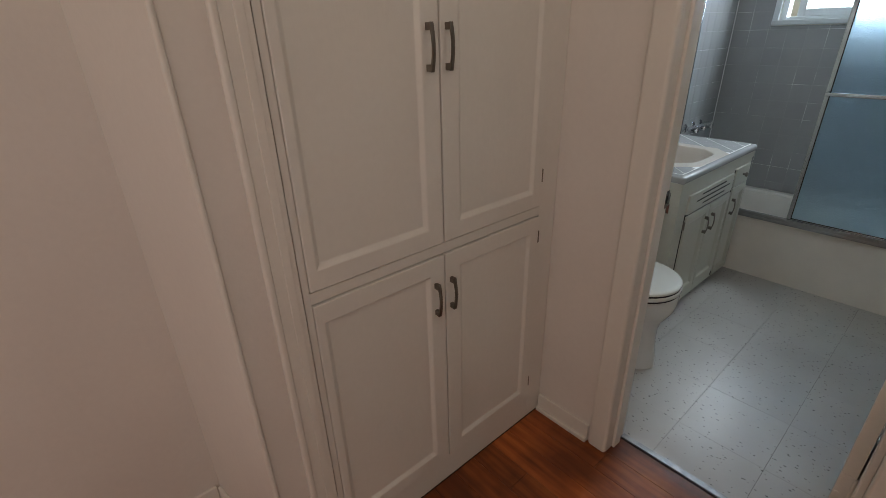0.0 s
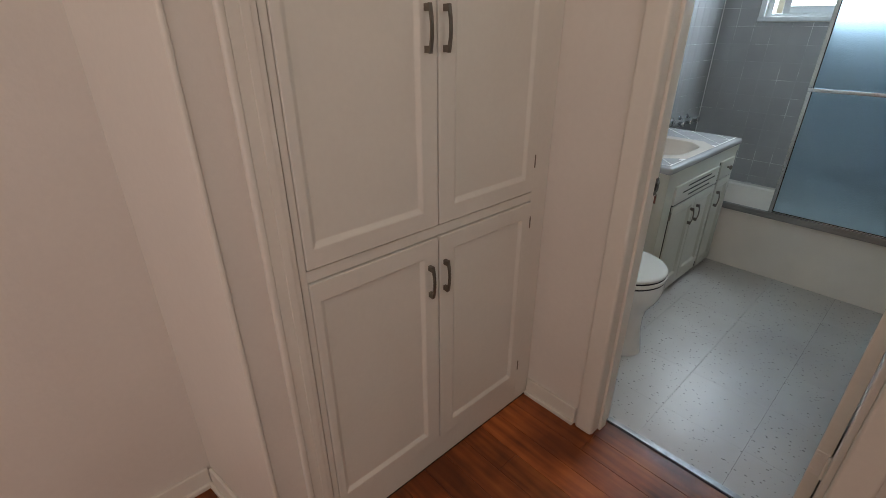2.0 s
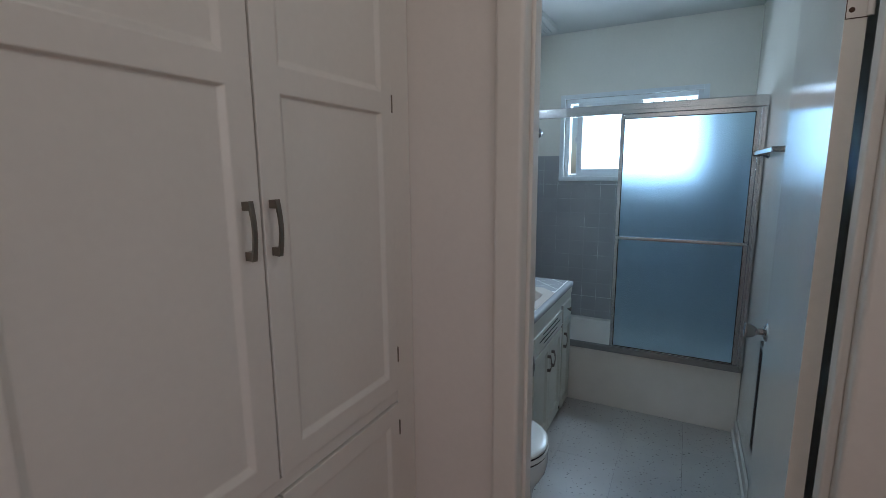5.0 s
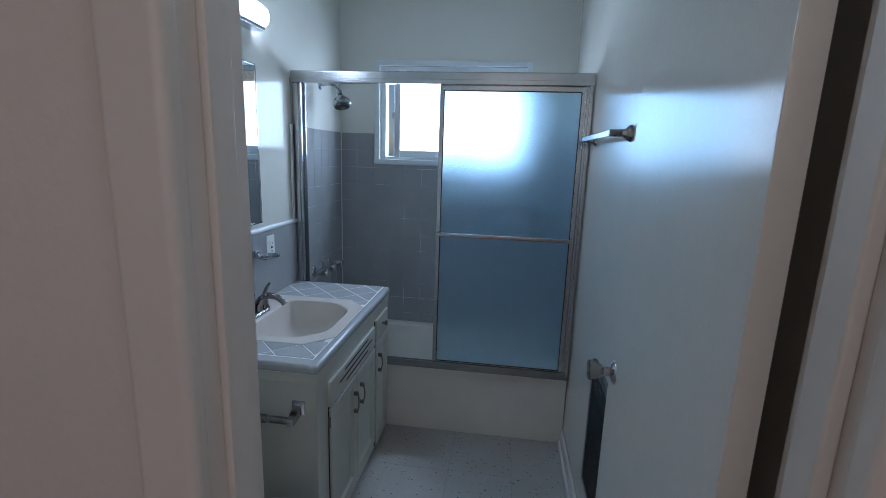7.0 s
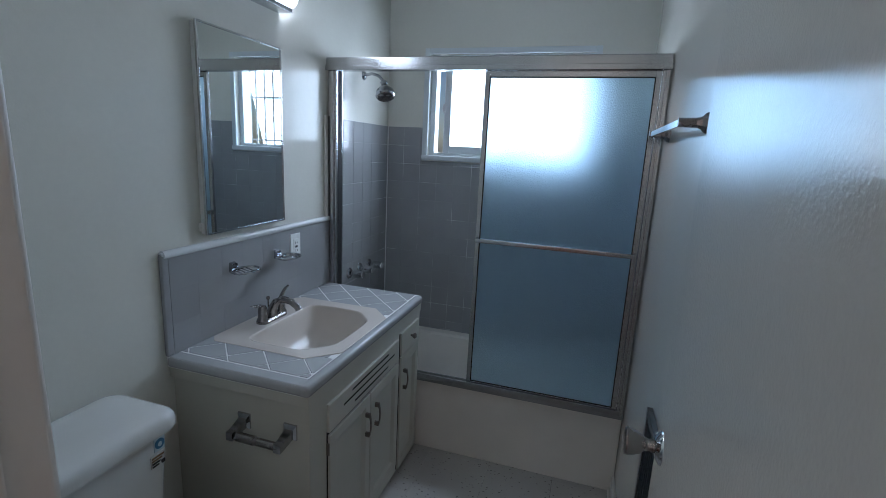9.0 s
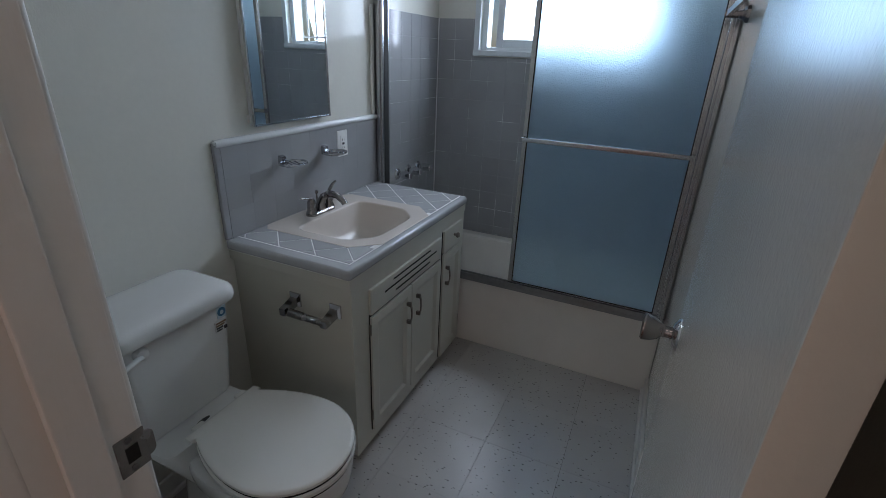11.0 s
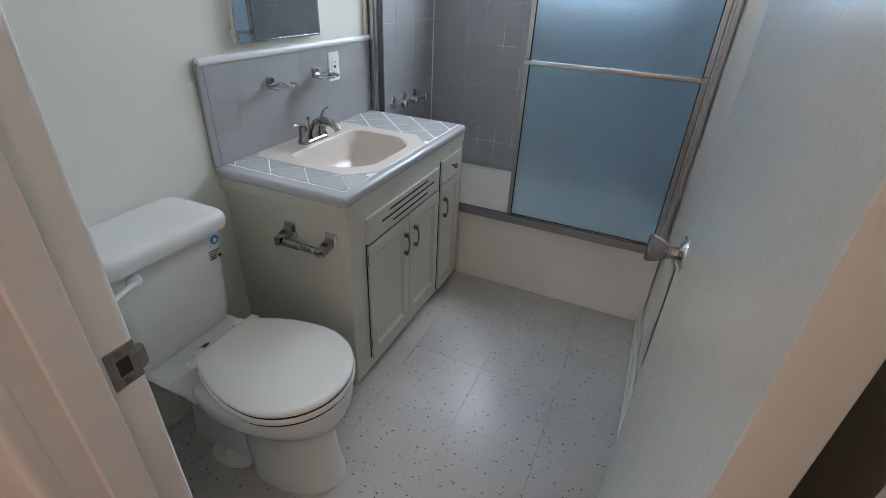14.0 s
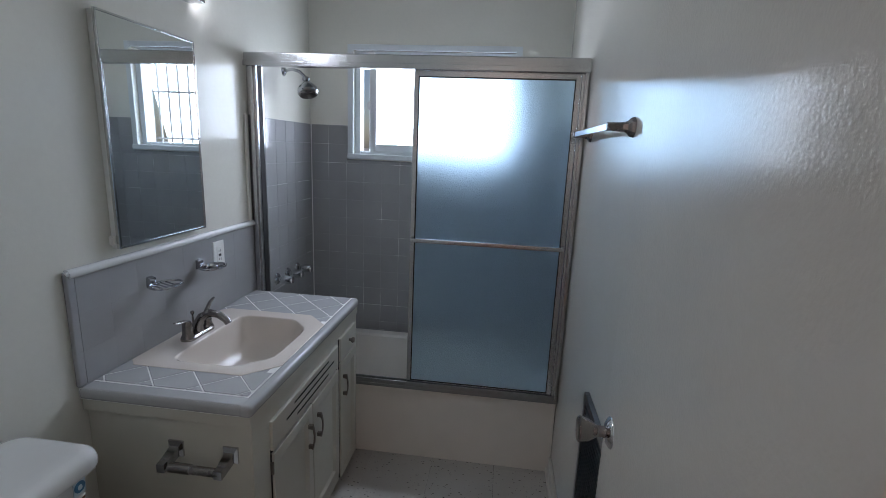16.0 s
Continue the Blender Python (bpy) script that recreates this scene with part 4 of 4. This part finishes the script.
def vanity_light():
    v = thing("vanity_light", "lit white vanity light bar over the mirror", "wall lamp")
    part("base_plate", box(2.400, 2.915, 1.455, W - 0.001, 2.048, 2.066, 0.003), ALUMINIUM, v)
    part("back_plate", box(2.400, 2.915, 1.495, W - 0.001, 2.066, 2.16, 0.003), PLASTIC, v)
    sec = [(1.494, 2.068), (1.462, 2.070), (1.446, 2.085), (1.440, 2.112), (1.446, 2.139), (1.464, 2.154), (1.494, 2.156)]
    rows_ = []
    for x, s in ((2.405, 0.6), (2.412, 0.9), (2.43, 1.0), (2.915, 1.0), (2.938, 0.9), (2.948, 0.6)):
        rows_.append([Vector((x, 1.494 + (y - 1.494) * s, 2.112 + (z - 2.112) * s)) for y, z in sec])
    part("diffuser", loft(rows_), LAMP_GLOW, v, "glowing white diffuser")
    return v


vanity_light()


def soap_dish(x, wide):
    d = thing("soap_dish", "chrome wire soap dish fixed to the grey tile" if wide else "chrome tumbler holder fixed to the grey tile", "soap dish")
    y0 = W - 0.012
    part("mount", loft([rounded_rect(x, 0, 0.016, 0.020, 0.006, 0), rounded_rect(x, 0, 0.013, 0.016, 0.005, 0.014)]), DARK_CHROME, d).matrix_local = Matrix.Translation((0, y0, 1.078)) @ pose(0, 0, 0, 90)
    part("arm", box(x - 0.009, x + 0.009, y0 - 0.030, y0 - 0.010, 1.064, 1.076, 0.003), DARK_CHROME, d)
    ring = [(x + 0.058 * math.cos(a), y0 - 0.062 + 0.042 * math.sin(a), 1.074) for a in [2 * math.pi * k / 28 for k in range(29)]]
    part("rim", tube(ring, 0.0042, 8), DARK_CHROME, d)
    if wide:
        for k in (-2, -1, 0, 1, 2):
            part("wire", tube([(x + k * 0.018, y0 - 0.062 - 0.036, 1.072), (x + k * 0.018, y0 - 0.062, 1.064), (x + k * 0.018, y0 - 0.062 + 0.036, 1.072)], 0.0024, 6), DARK_CHROME, d)
    else:
        part("dish", loft([[Vector((x + 0.055 * s * math.cos(2 * math.pi * k / 28), y0 - 0.062 + 0.039 * s * math.sin(2 * math.pi * k / 28), z)) for k in range(28)] for s, z in ((1, 1.074), (0.9, 1.066), (0.5, 1.064))], False, True), DARK_CHROME, d)
    return d


soap_dish(2.585, True)
soap_dish(2.845, False)


def outlet():
    o = thing("wall_outlet", "white plastic outlet on the tiled backsplash", "outlet")
    part("cover", box(2.945, 3.018, W - 0.015, W - 0.008, 1.028, 1.145, 0.003), PLASTIC, o)
    part("socket_face", box(2.964, 3.000, W - 0.0175, W - 0.0145, 1.050, 1.122, 0.002), PLASTIC, o)
    for z in (1.068, 1.104):
        for dx in (-0.006, 0.006):
            part("slot", box(2.982 + dx - 0.001, 2.982 + dx + 0.001, W - 0.0179, W - 0.017, z - 0.005, z + 0.005), DARK, o, smooth=False)
    part("button", box(2.974, 2.990, W - 0.0185, W - 0.017, 1.081, 1.091, 0.0005), INK, o)
    return o


outlet()


def paper_holder():
    p = thing("paper_holder", "chrome toilet paper holder on the vanity side, empty", "paper holder")
    X = VX0 + 0.018
    for y in (1.064, 1.236):
        post = part("post", loft([[Vector((X - d, y + sy * h, 0.668 + dz + sz * h * 1.1)) for sy, sz in ((-1, -1), (1, -1), (1, 1), (-1, 1))] for d, h, dz in ((0, 0.023, 0), (0.006, 0.023, 0), (0.011, 0.014, -0.004), (0.055, 0.012, -0.016), (0.072, 0.012, -0.018))]), DARK_CHROME, p, smooth=False)
    part("roller", tube([(X - 0.060, 1.066, 0.650), (X - 0.060, 1.150, 0.650), (X - 0.060, 1.152, 0.650), (X - 0.060, 1.214, 0.650)], 0.010, 14, 1.0, [0.0125, 0.0125, 0.0145, 0.0145]), NICKEL, p)
    return p


paper_holder()


# ---- toilet ----
def seat_outline(cx, grow, z, ear=0.0):
    """A seat's outline: round nose towards -y, tapered back cut straight, square ears at the hinge."""
    out = []
    yc, half, nose = 0.985, 0.188 + grow, 0.195 + grow
    for k in range(25):
        a = math.pi * k / 24
        out.append(Vector((cx - half * math.cos(a), yc - nose * math.sin(a), z)))
    side = [(half - 0.064 * (k / 9) ** 2, yc + 0.225 * k / 9) for k in range(1, 10)]
    side += [(half - 0.064 + ear, yc + 0.232), (half - 0.066 + ear, yc + 0.262 + grow), (half * 0.30, yc + 0.264 + grow)]
    out += [Vector((cx + hx, y, z)) for hx, y in side]
    out += [Vector((cx - hx, y, z)) for hx, y in reversed(side)]
    return out


def toilet():
    t = thing("toilet", "white two-piece toilet with its lid down", "toilet")
    cx, sx_ = 1.905, 1.958
    loops = []
    for z, yf, yb, hw in ((0.0, 0.832, 1.16, 0.116), (0.030, 0.835, 1.16, 0.113), (0.08, 0.844, 1.17, 0.107), (0.14, 0.852, 1.18, 0.103), (0.20, 0.852, 1.20, 0.105), (0.245, 0.842, 1.23, 0.120),
                          (0.285, 0.818, 1.26, 0.150), (0.320, 0.800, 1.27, 0.174), (0.350, 0.793, 1.28, 0.186), (0.388, 0.791, 1.28, 0.190), (0.399, 0.796, 1.27, 0.186), (0.4015, 0.84, 1.24, 0.150)):
        loops.append(oval(sx_, yf, yb, hw, z, 0.35))
    part("bowl", loft(loops), PORCELAIN, t)
    part("deck", loft([rounded_rect(cx + 0.01, 1.31, 0.105, 0.13, 0.03, 0.30), rounded_rect(cx + 0.005, 1.345, 0.135, 0.150, 0.03, 0.375), rounded_rect(cx, 1.36, 0.155, 0.150, 0.03, 0.425), rounded_rect(cx, 1.36, 0.150, 0.145, 0.03, 0.440)]), PORCELAIN, t)
    part("trap_cover", loft([rounded_rect(sx_, 1.27, 0.086, 0.16, 0.05, 0.0), rounded_rect(sx_, 1.27, 0.080, 0.15, 0.05, 0.10), rounded_rect(sx_, 1.28, 0.074, 0.13, 0.05, 0.20), rounded_rect(sx_, 1.30, 0.09, 0.12, 0.05, 0.33)]), PORCELAIN, t)
    for s in (-1, 1):
        part("foot_flange", loft([oval(sx_ + s * 0.088, 1.135, 1.30, 0.042, 0.0), oval(sx_ + s * 0.086, 1.138, 1.298, 0.040, 0.014), oval(sx_ + s * 0.080, 1.148, 1.290, 0.032, 0.026)]), PORCELAIN, t)
        part("bolt_cap", lathe([(0.0135, 0), (0.0135, 0.010), (0.010, 0.018), (0.004, 0.022), (0, 0.0225)], 16, pose(sx_ + s * 0.100, 1.210, 0.022)), PLASTIC, t, "round white bolt cap")
    ring = part("seat_ring", loft([seat_outline(sx_, -0.035, 0.4085), seat_outline(sx_, -0.004, 0.409), seat_outline(sx_, 0.0, 0.413), seat_outline(sx_, 0.0, 0.424), seat_outline(sx_, -0.004, 0.428), seat_outline(sx_, -0.035, 0.4284)]), SEAT, t)
    # two black rings give the lid and bowl seams their shade
    part("seam_shade", loft([seat_outline(sx_, -0.006, z) for z in (0.4275, 0.4352)]), DARK, ring, "dark strip standing for the shade in the seam under the lid")
    part("seam_shade", loft([seat_outline(sx_, -0.006, z) for z in (0.4005, 0.4105)]), DARK, ring, "dark strip standing for the shade in the seam over the bowl")
    lid = part("lid", loft([seat_outline(sx_, -0.035, 0.4345, 0.010), seat_outline(sx_, -0.008, 0.4347, 0.010), seat_outline(sx_, -0.003, 0.438, 0.010), seat_outline(sx_, -0.003, 0.446, 0.010), seat_outline(sx_, -0.007, 0.4505, 0.009), seat_outline(sx_, -0.014, 0.4525, 0.006), seat_outline(sx_, -0.030, 0.4535), seat_outline(sx_, -0.10, 0.4545)]), SEAT, t)
    for bx in (-0.10, 0.10):
        part("bumper", box(sx_ + bx - 0.012, sx_ + bx + 0.012, 0.95, 0.975, 0.4265, 0.4352), PLASTIC, lid)
    for s in (-1, 1):
        part("hinge_post", box(sx_ + s * 0.078 - 0.020, sx_ + s * 0.078 + 0.020, 1.236, 1.262, 0.428, 0.449, 0.006, 3), SEAT, lid)
    part("tank", loft([rounded_rect(cx, 1.400, 0.150, 0.090, 0.035, 0.440), rounded_rect(cx, 1.400, 0.158, 0.098, 0.035, 0.455), rounded_rect(cx, 1.398, 0.168, 0.103, 0.035, 0.60), rounded_rect(cx, 1.397, 0.180, 0.108, 0.035, 0.778)]), PORCELAIN, t)
    part("tank_lid", loft([rounded_rect(cx, 1.390, 0.182, 0.114, 0.04, 0.764), rounded_rect(cx, 1.387, 0.194, 0.125, 0.048, 0.768), rounded_rect(cx, 1.386, 0.197, 0.128, 0.050, 0.776), rounded_rect(cx, 1.386, 0.197, 0.128, 0.050, 0.790), rounded_rect(cx, 1.386, 0.195, 0.126, 0.049, 0.800),
                           rounded_rect(cx, 1.386, 0.190, 0.121, 0.047, 0.808), rounded_rect(cx, 1.386, 0.182, 0.113, 0.044, 0.814), rounded_rect(cx, 1.387, 0.170, 0.101, 0.040, 0.8185), rounded_rect(cx, 1.388, 0.145, 0.076, 0.035, 0.8215), rounded_rect(cx, 1.388, 0.080, 0.030, 0.02, 0.8225)]), PORCELAIN, t).location.z = 0.008
    yl = 1.288
    lever = part("flush_lever", tube([(1.786, yl - 0.016, 0.742), (1.772, yl - 0.019, 0.742), (1.745, yl - 0.021, 0.737), (1.718, yl - 0.021, 0.729), (1.702, yl - 0.020, 0.724)], 0.009, 12, 0.6, [0.011, 0.009, 0.0085, 0.0105, 0.009]), PLASTIC, t, "white flush lever")
    part("lever_hub", lathe([(0.019, 0), (0.019, 0.010), (0.016, 0.017), (0.008, 0.020), (0, 0.0205)], 20, pose(1.792, yl + 0.003, 0.743, 90)), PLASTIC, lever)
    ys = 1.2895
    st = part("sticker", box(2.030, 2.062, ys - 0.0012, ys + 0.002, 0.718, 0.756, 0.0), STICK_PALE, t, "small water-saving sticker", smooth=False)
    part("drop_mark", loft([[Vector((2.046 + r * math.cos(2 * math.pi * k / 20), ys - d, 0.738 + r * 1.0 * math.sin(2 * math.pi * k / 20))) for k in range(20)] for r, d in ((0.0145, 0.0012), (0.0145, 0.0020))]), STICK_BLUE, st, smooth=False)
    part("drop_centre", loft([[Vector((2.046 + r * math.cos(2 * math.pi * k / 20), ys - d, 0.736 + r * (1.3 if math.sin(2 * math.pi * k / 20) > 0 else 1) * math.sin(2 * math.pi * k / 20))) for k in range(20)] for r, d in ((0.006, 0.0018), (0.006, 0.0026))]), STICK_PALE, st, smooth=False)
    st2 = part("sticker", box(2.018, 2.060, ys - 0.0010, ys + 0.003, 0.676, 0.710), PORCELAIN, t, "printed paper sticker", smooth=False)
    for k, (a, b, m) in enumerate(((2.020, 2.056, STICK_BROWN), (2.020, 2.050, STICK_BROWN), (2.020, 2.044, INK), (2.020, 2.040, INK))):
        part("print_bar", box(a, b, ys - 0.0020, ys - 0.0009, 0.702 - k * 0.008, 0.707 - k * 0.008), m, st2, smooth=False)
    part("print_block", box(2.047, 2.058, ys - 0.0020, ys - 0.0009, 0.677, 0.688), INK, st2, smooth=False)
    part("maker_mark", loft([[Vector((1.905 + 0.022 * math.cos(2 * math.pi * k / 20), 1.263 + 0.007 * math.sin(2 * math.pi * k / 20), z)) for k in range(20)] for z in (0.4395, 0.4412)]), INK, t, smooth=False)
    return t


toilet()


# ---- right-hand wall ----
def towel_bar():
    b = thing("towel_bar", "chrome towel bar on hexagonal brackets", "towel bar")
    z = 1.640
    for x in (2.505, 3.115):
        part("bracket", lathe([(0, 0.070), (0.011, 0.070), (0.012, 0.030), (0.015, 0.018), (0.024, 0.010), (0.027, 0.0)], 6, pose(x, 0.0005, z, -90, 0, 0) @ pose(0, 0, 0, 0, 0, 30)), NICKEL, b, smooth=False)
    part("bar", box(2.505, 3.115, 0.056, 0.068, z - 0.009, z + 0.009, 0.002), CHROME, b)
    return b


towel_bar()


def wall_heater():
    h = thing("wall_heater", "dark metal wall heater grille with slanted slats", "wall heater")
    x0, x1, z0, z1 = 2.27, 2.648, 0.28, 0.800
    part("backing", box(x0 + 0.02, x1 - 0.02, 0.0008, 0.004, z0 + 0.02, z1 - 0.02), DARK, h, smooth=False)
    for b in (box(x0, x0 + 0.024, 0.0008, 0.018, z0, z1, 0.003), box(x1 - 0.024, x1, 0.0008, 0.018, z0, z1, 0.003),
              box(x0 + 0.024, x1 - 0.024, 0.0008, 0.018, z0, z0 + 0.024, 0.003), box(x0 + 0.024, x1 - 0.024, 0.0008, 0.018, z1 - 0.024, z1, 0.003)):
        part("frame", b, GRILLE, h)
    n = 24
    for k in range(n):
        z = z0 + 0.032 + k * (z1 - z0 - 0.064) / (n - 1)
        bm = box(x0 + 0.024, x1 - 0.024, -0.006, 0.006, -0.0012, 0.0012)
        bm.transform(Matrix.Translation((0, 0.012, z)) @ pose(0, 0, 0, 35))
        part("slat", bm, GRILLE, h, smooth=False)
    for z in (z0 + 0.012, z1 - 0.012):
        part("screw", lathe([(0, 0.003), (0.004, 0.002), (0.005, 0)], 10, pose((x0 + x1) / 2, 0.018, z, -90)), NICKEL, h)
    return h


wall_heater()


def ceiling_vent():
    v = thing("ceiling_vent", "white square ceiling vent cover over the tub", "ceiling vent")
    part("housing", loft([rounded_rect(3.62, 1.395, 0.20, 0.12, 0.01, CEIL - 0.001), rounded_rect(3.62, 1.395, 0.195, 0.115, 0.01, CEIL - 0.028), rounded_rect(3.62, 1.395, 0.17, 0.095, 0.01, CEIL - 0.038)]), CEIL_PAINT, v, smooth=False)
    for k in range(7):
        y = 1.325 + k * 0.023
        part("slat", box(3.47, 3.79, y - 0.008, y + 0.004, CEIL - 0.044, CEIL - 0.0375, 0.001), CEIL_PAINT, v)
    return v


ceiling_vent()


def hall_light():
    h = thing("ceiling_light", "lit white glass dome light on the hall ceiling", "ceiling light")
    m = pose(0.98, 0.16, CEIL, 180)
    part("pan", lathe([(0, 0.0005), (0.150, 0.0005), (0.150, 0.016), (0.138, 0.022), (0.130, 0.022)], 36, m), PLASTIC, h, "white metal pan")
    part("dome", lathe([(0.130, 0.020), (0.126, 0.045), (0.105, 0.072), (0.065, 0.090), (0.020, 0.096), (0, 0.0965)], 36, m), DOME_GLOW, h, "glowing white glass dome")
    part("finial", lathe([(0.010, 0.094), (0.010, 0.102), (0.005, 0.110), (0, 0.111)], 16, m), CHROME, h, "chrome finial")
    return h


hall_light()


# ---- outside the window ----
structure("ground", box(4.2, 400, -200, 200, -0.62, -0.60), STUCCO, "pale paved ground outside", "ground")


# ---- pieces: tiles and boards ----
def slab_mesh(dx, dy, h, chamfer, m):
    """A flat piece lying in x and y with a chamfered top, centre at the origin, base at 0."""
    a, b = dx / 2, dy / 2
    c = chamfer
    lo = [Vector((x, y, 0)) for x, y in ((-a, -b), (a, -b), (a, b), (-a, b))]
    mi = [Vector((v.x, v.y, h - c)) for v in lo]
    hi = [Vector((v.x - math.copysign(c, v.x), v.y - math.copysign(c, v.y), h)) for v in lo]
    return mesh_of(loft([lo, mi, hi], False, True), m)


def lay(me, name, parent, m):
    ob = new(name, me)
    ob.parent = parent
    ob.matrix_local = m
    return ob


def grid_pieces(name, parent, frame_m, u0, u1, v0, v1, su, sv, ou, ov, gap, h, chamfer, m, skip=(), lean=0.12, row_gap=None):
    """Pieces on a plane given by frame_m (u, v, out), cut at the bounds and round the skipped rectangles."""
    cache = {}

    def cells(lo, hi, step, off):
        k = math.floor((lo - off) / step + 1e-6)
        while off + k * step < hi - 1e-6:
            a, b = max(lo, off + k * step), min(hi, off + (k + 1) * step)
            if b - a > 0.010:
                yield a, b
            k += 1

    def keep(a, b, c, d):
        for s in skip:
            if a < s[1] and b > s[0] and c < s[3] and d > s[2]:
                if a < s[0]:
                    yield a, s[0], c, d
                if b > s[1]:
                    yield s[1], b, c, d
                if c < s[2]:
                    yield max(a, s[0]), min(b, s[1]), c, s[2]
                if d > s[3]:
                    yield max(a, s[0]), min(b, s[1]), s[3], d
                return
        yield a, b, c, d

    for a0, b0 in cells(u0, u1, su, ou):
        for c0, d0 in cells(v0, v1, sv, ov):
            for a, b, c, d in keep(a0, b0, c0, d0):
                if b - a < 0.008 or d - c < 0.008:
                    continue
                key = (round(b - a, 4), round(d - c, 4))
                if key not in cache:
                    cache[key] = slab_mesh(b - a - gap, d - c - (row_gap or gap), h, chamfer, m)
                tilt = pose(0, 0, 0, random.uniform(-lean, lean), random.uniform(-lean, lean), 0)
                lay(cache[key], name, parent, frame_m @ Matrix.Translation(((a + b) / 2, (c + d) / 2, random.uniform(-0.0002, 0.0002))) @ tilt)


def plane_frame(origin, u, v):
    u, v = Vector(u), Vector(v)
    n = u.cross(v)
    return Matrix(((u.x, v.x, n.x, origin[0]), (u.y, v.y, n.y, origin[1]), (u.z, v.z, n.z, origin[2]), (0, 0, 0, 1)))


ST, TOP = 0.1125, 1.680
back = structure("tile_wall_back", box(BACK_X - 0.003, BACK_X - 0.0005, 0.001, W - 0.001, 0.380, 1.479), GROUT_DARK, "grey square ceramic tiles round the tub", "wall tile")
# grout beds beside the window
for y0, y1 in ((0.001, WIN[0] - 0.034), (WIN[1] + 0.034, W - 0.001)):
    part("grout_bed", box(BACK_X - 0.003, BACK_X - 0.0005, y0, y1, 1.4795, TOP), GROUT_DARK, back, smooth=False)
f_back = plane_frame((BACK_X - 0.0028, 0, 0), (0, -1, 0), (0, 0, 1))
grid_pieces("tile", back, f_back, -(W - 0.002), -0.002, 0.388, TOP, ST, ST, -(W - 0.002), TOP, 0.0020, 0.0014, 0.0006, TILE_GREY,
            [(-(WIN[1] + 0.034), -(WIN[0] - 0.034), WIN[2] - 0.031, 3.0)])
left = structure("tile_wall_tap_side", box(3.300, BACK_X - 0.009, W - 0.003, W - 0.0005, 0.380, TOP), GROUT_DARK, "grey square ceramic tiles behind the taps", "wall tile")
f_left = plane_frame((0, W - 0.0028, 0), (1, 0, 0), (0, 0, 1))
grid_pieces("tile", left, f_left, 3.300, BACK_X - 0.010, 0.388, TOP, ST, ST, BACK_X - 0.010, TOP, 0.0020, 0.0014, 0.0006, TILE_GREY)
right = structure("tile_wall_far_side", box(TUB_X + 0.04, BACK_X - 0.009, 0.0005, 0.003, 0.380, TOP), GROUT_DARK, "grey square ceramic tiles at the tub's end", "wall tile")
f_right = plane_frame((0, 0.0028, 0), (-1, 0, 0), (0, 0, 1))
grid_pieces("tile", right, f_right, -(BACK_X - 0.010), -(TUB_X + 0.04), 0.388, TOP, ST, ST, -(BACK_X - 0.010), TOP, 0.0020, 0.0014, 0.0006, TILE_GREY)
structure("trim_tile_corner", box(BACK_X - 0.0085, BACK_X - 0.0030, W - 0.0085, W - 0.0030, 0.389, TOP, 0.002), GROUT, "white grout line in the tiled corner", "grout line")
splash = structure("tile_backsplash", box(2.290, 3.272, W - 0.009, W - 0.0008, 0.838, 1.172), GROUT_DARK, "grey tile backsplash over the vanity", "backsplash")
f_sp = plane_frame((0, W - 0.0088, 0), (1, 0, 0), (0, 0, 1))
grid_pieces("tile", splash, f_sp, 2.312, 3.270, 0.843, 1.170, ST, ST, 2.312, 1.170, 0.0001, 0.0020, 0.0001, TILE_GREY, (), 0.01)

f_floor = plane_frame((0, 0, -0.0038), (1, 0, 0), (0, 1, 0))
grid_pieces("tile", floor, f_floor, 1.470, TUB_X - 0.001, 0.002, W - 0.002, 0.3145, 0.3145, 2.012, 0.281, 0.0004, 0.0040, 0.0003, VINYL, (), 0.02, 0.0012)


def boards():
    x, w = 1.443, 0.1
    while x > -1.0:
        y = -0.94 - random.uniform(0, 0.8)
        while y < W - 0.03:
            ln = random.choice((0.9, 1.2, 1.5, 1.8))
            a, b = max(y, -0.94), min(y + ln, W - 0.016)
            if b - a > 0.05:
                me = slab_mesh(w - 0.0016, b - a - 0.0012, 0.0045, 0.0008, WOOD)
                lay(me, "board", floor_hall, Matrix.Translation((x - w / 2, (a + b) / 2, -0.0045)))
            y += ln
        x -= w
    part("boards_beyond", box(-2.5, x, -0.94, W - 0.016, -0.0045, 0.0), WOOD, floor_hall, smooth=False)["kind"] = "stuff"


boards()
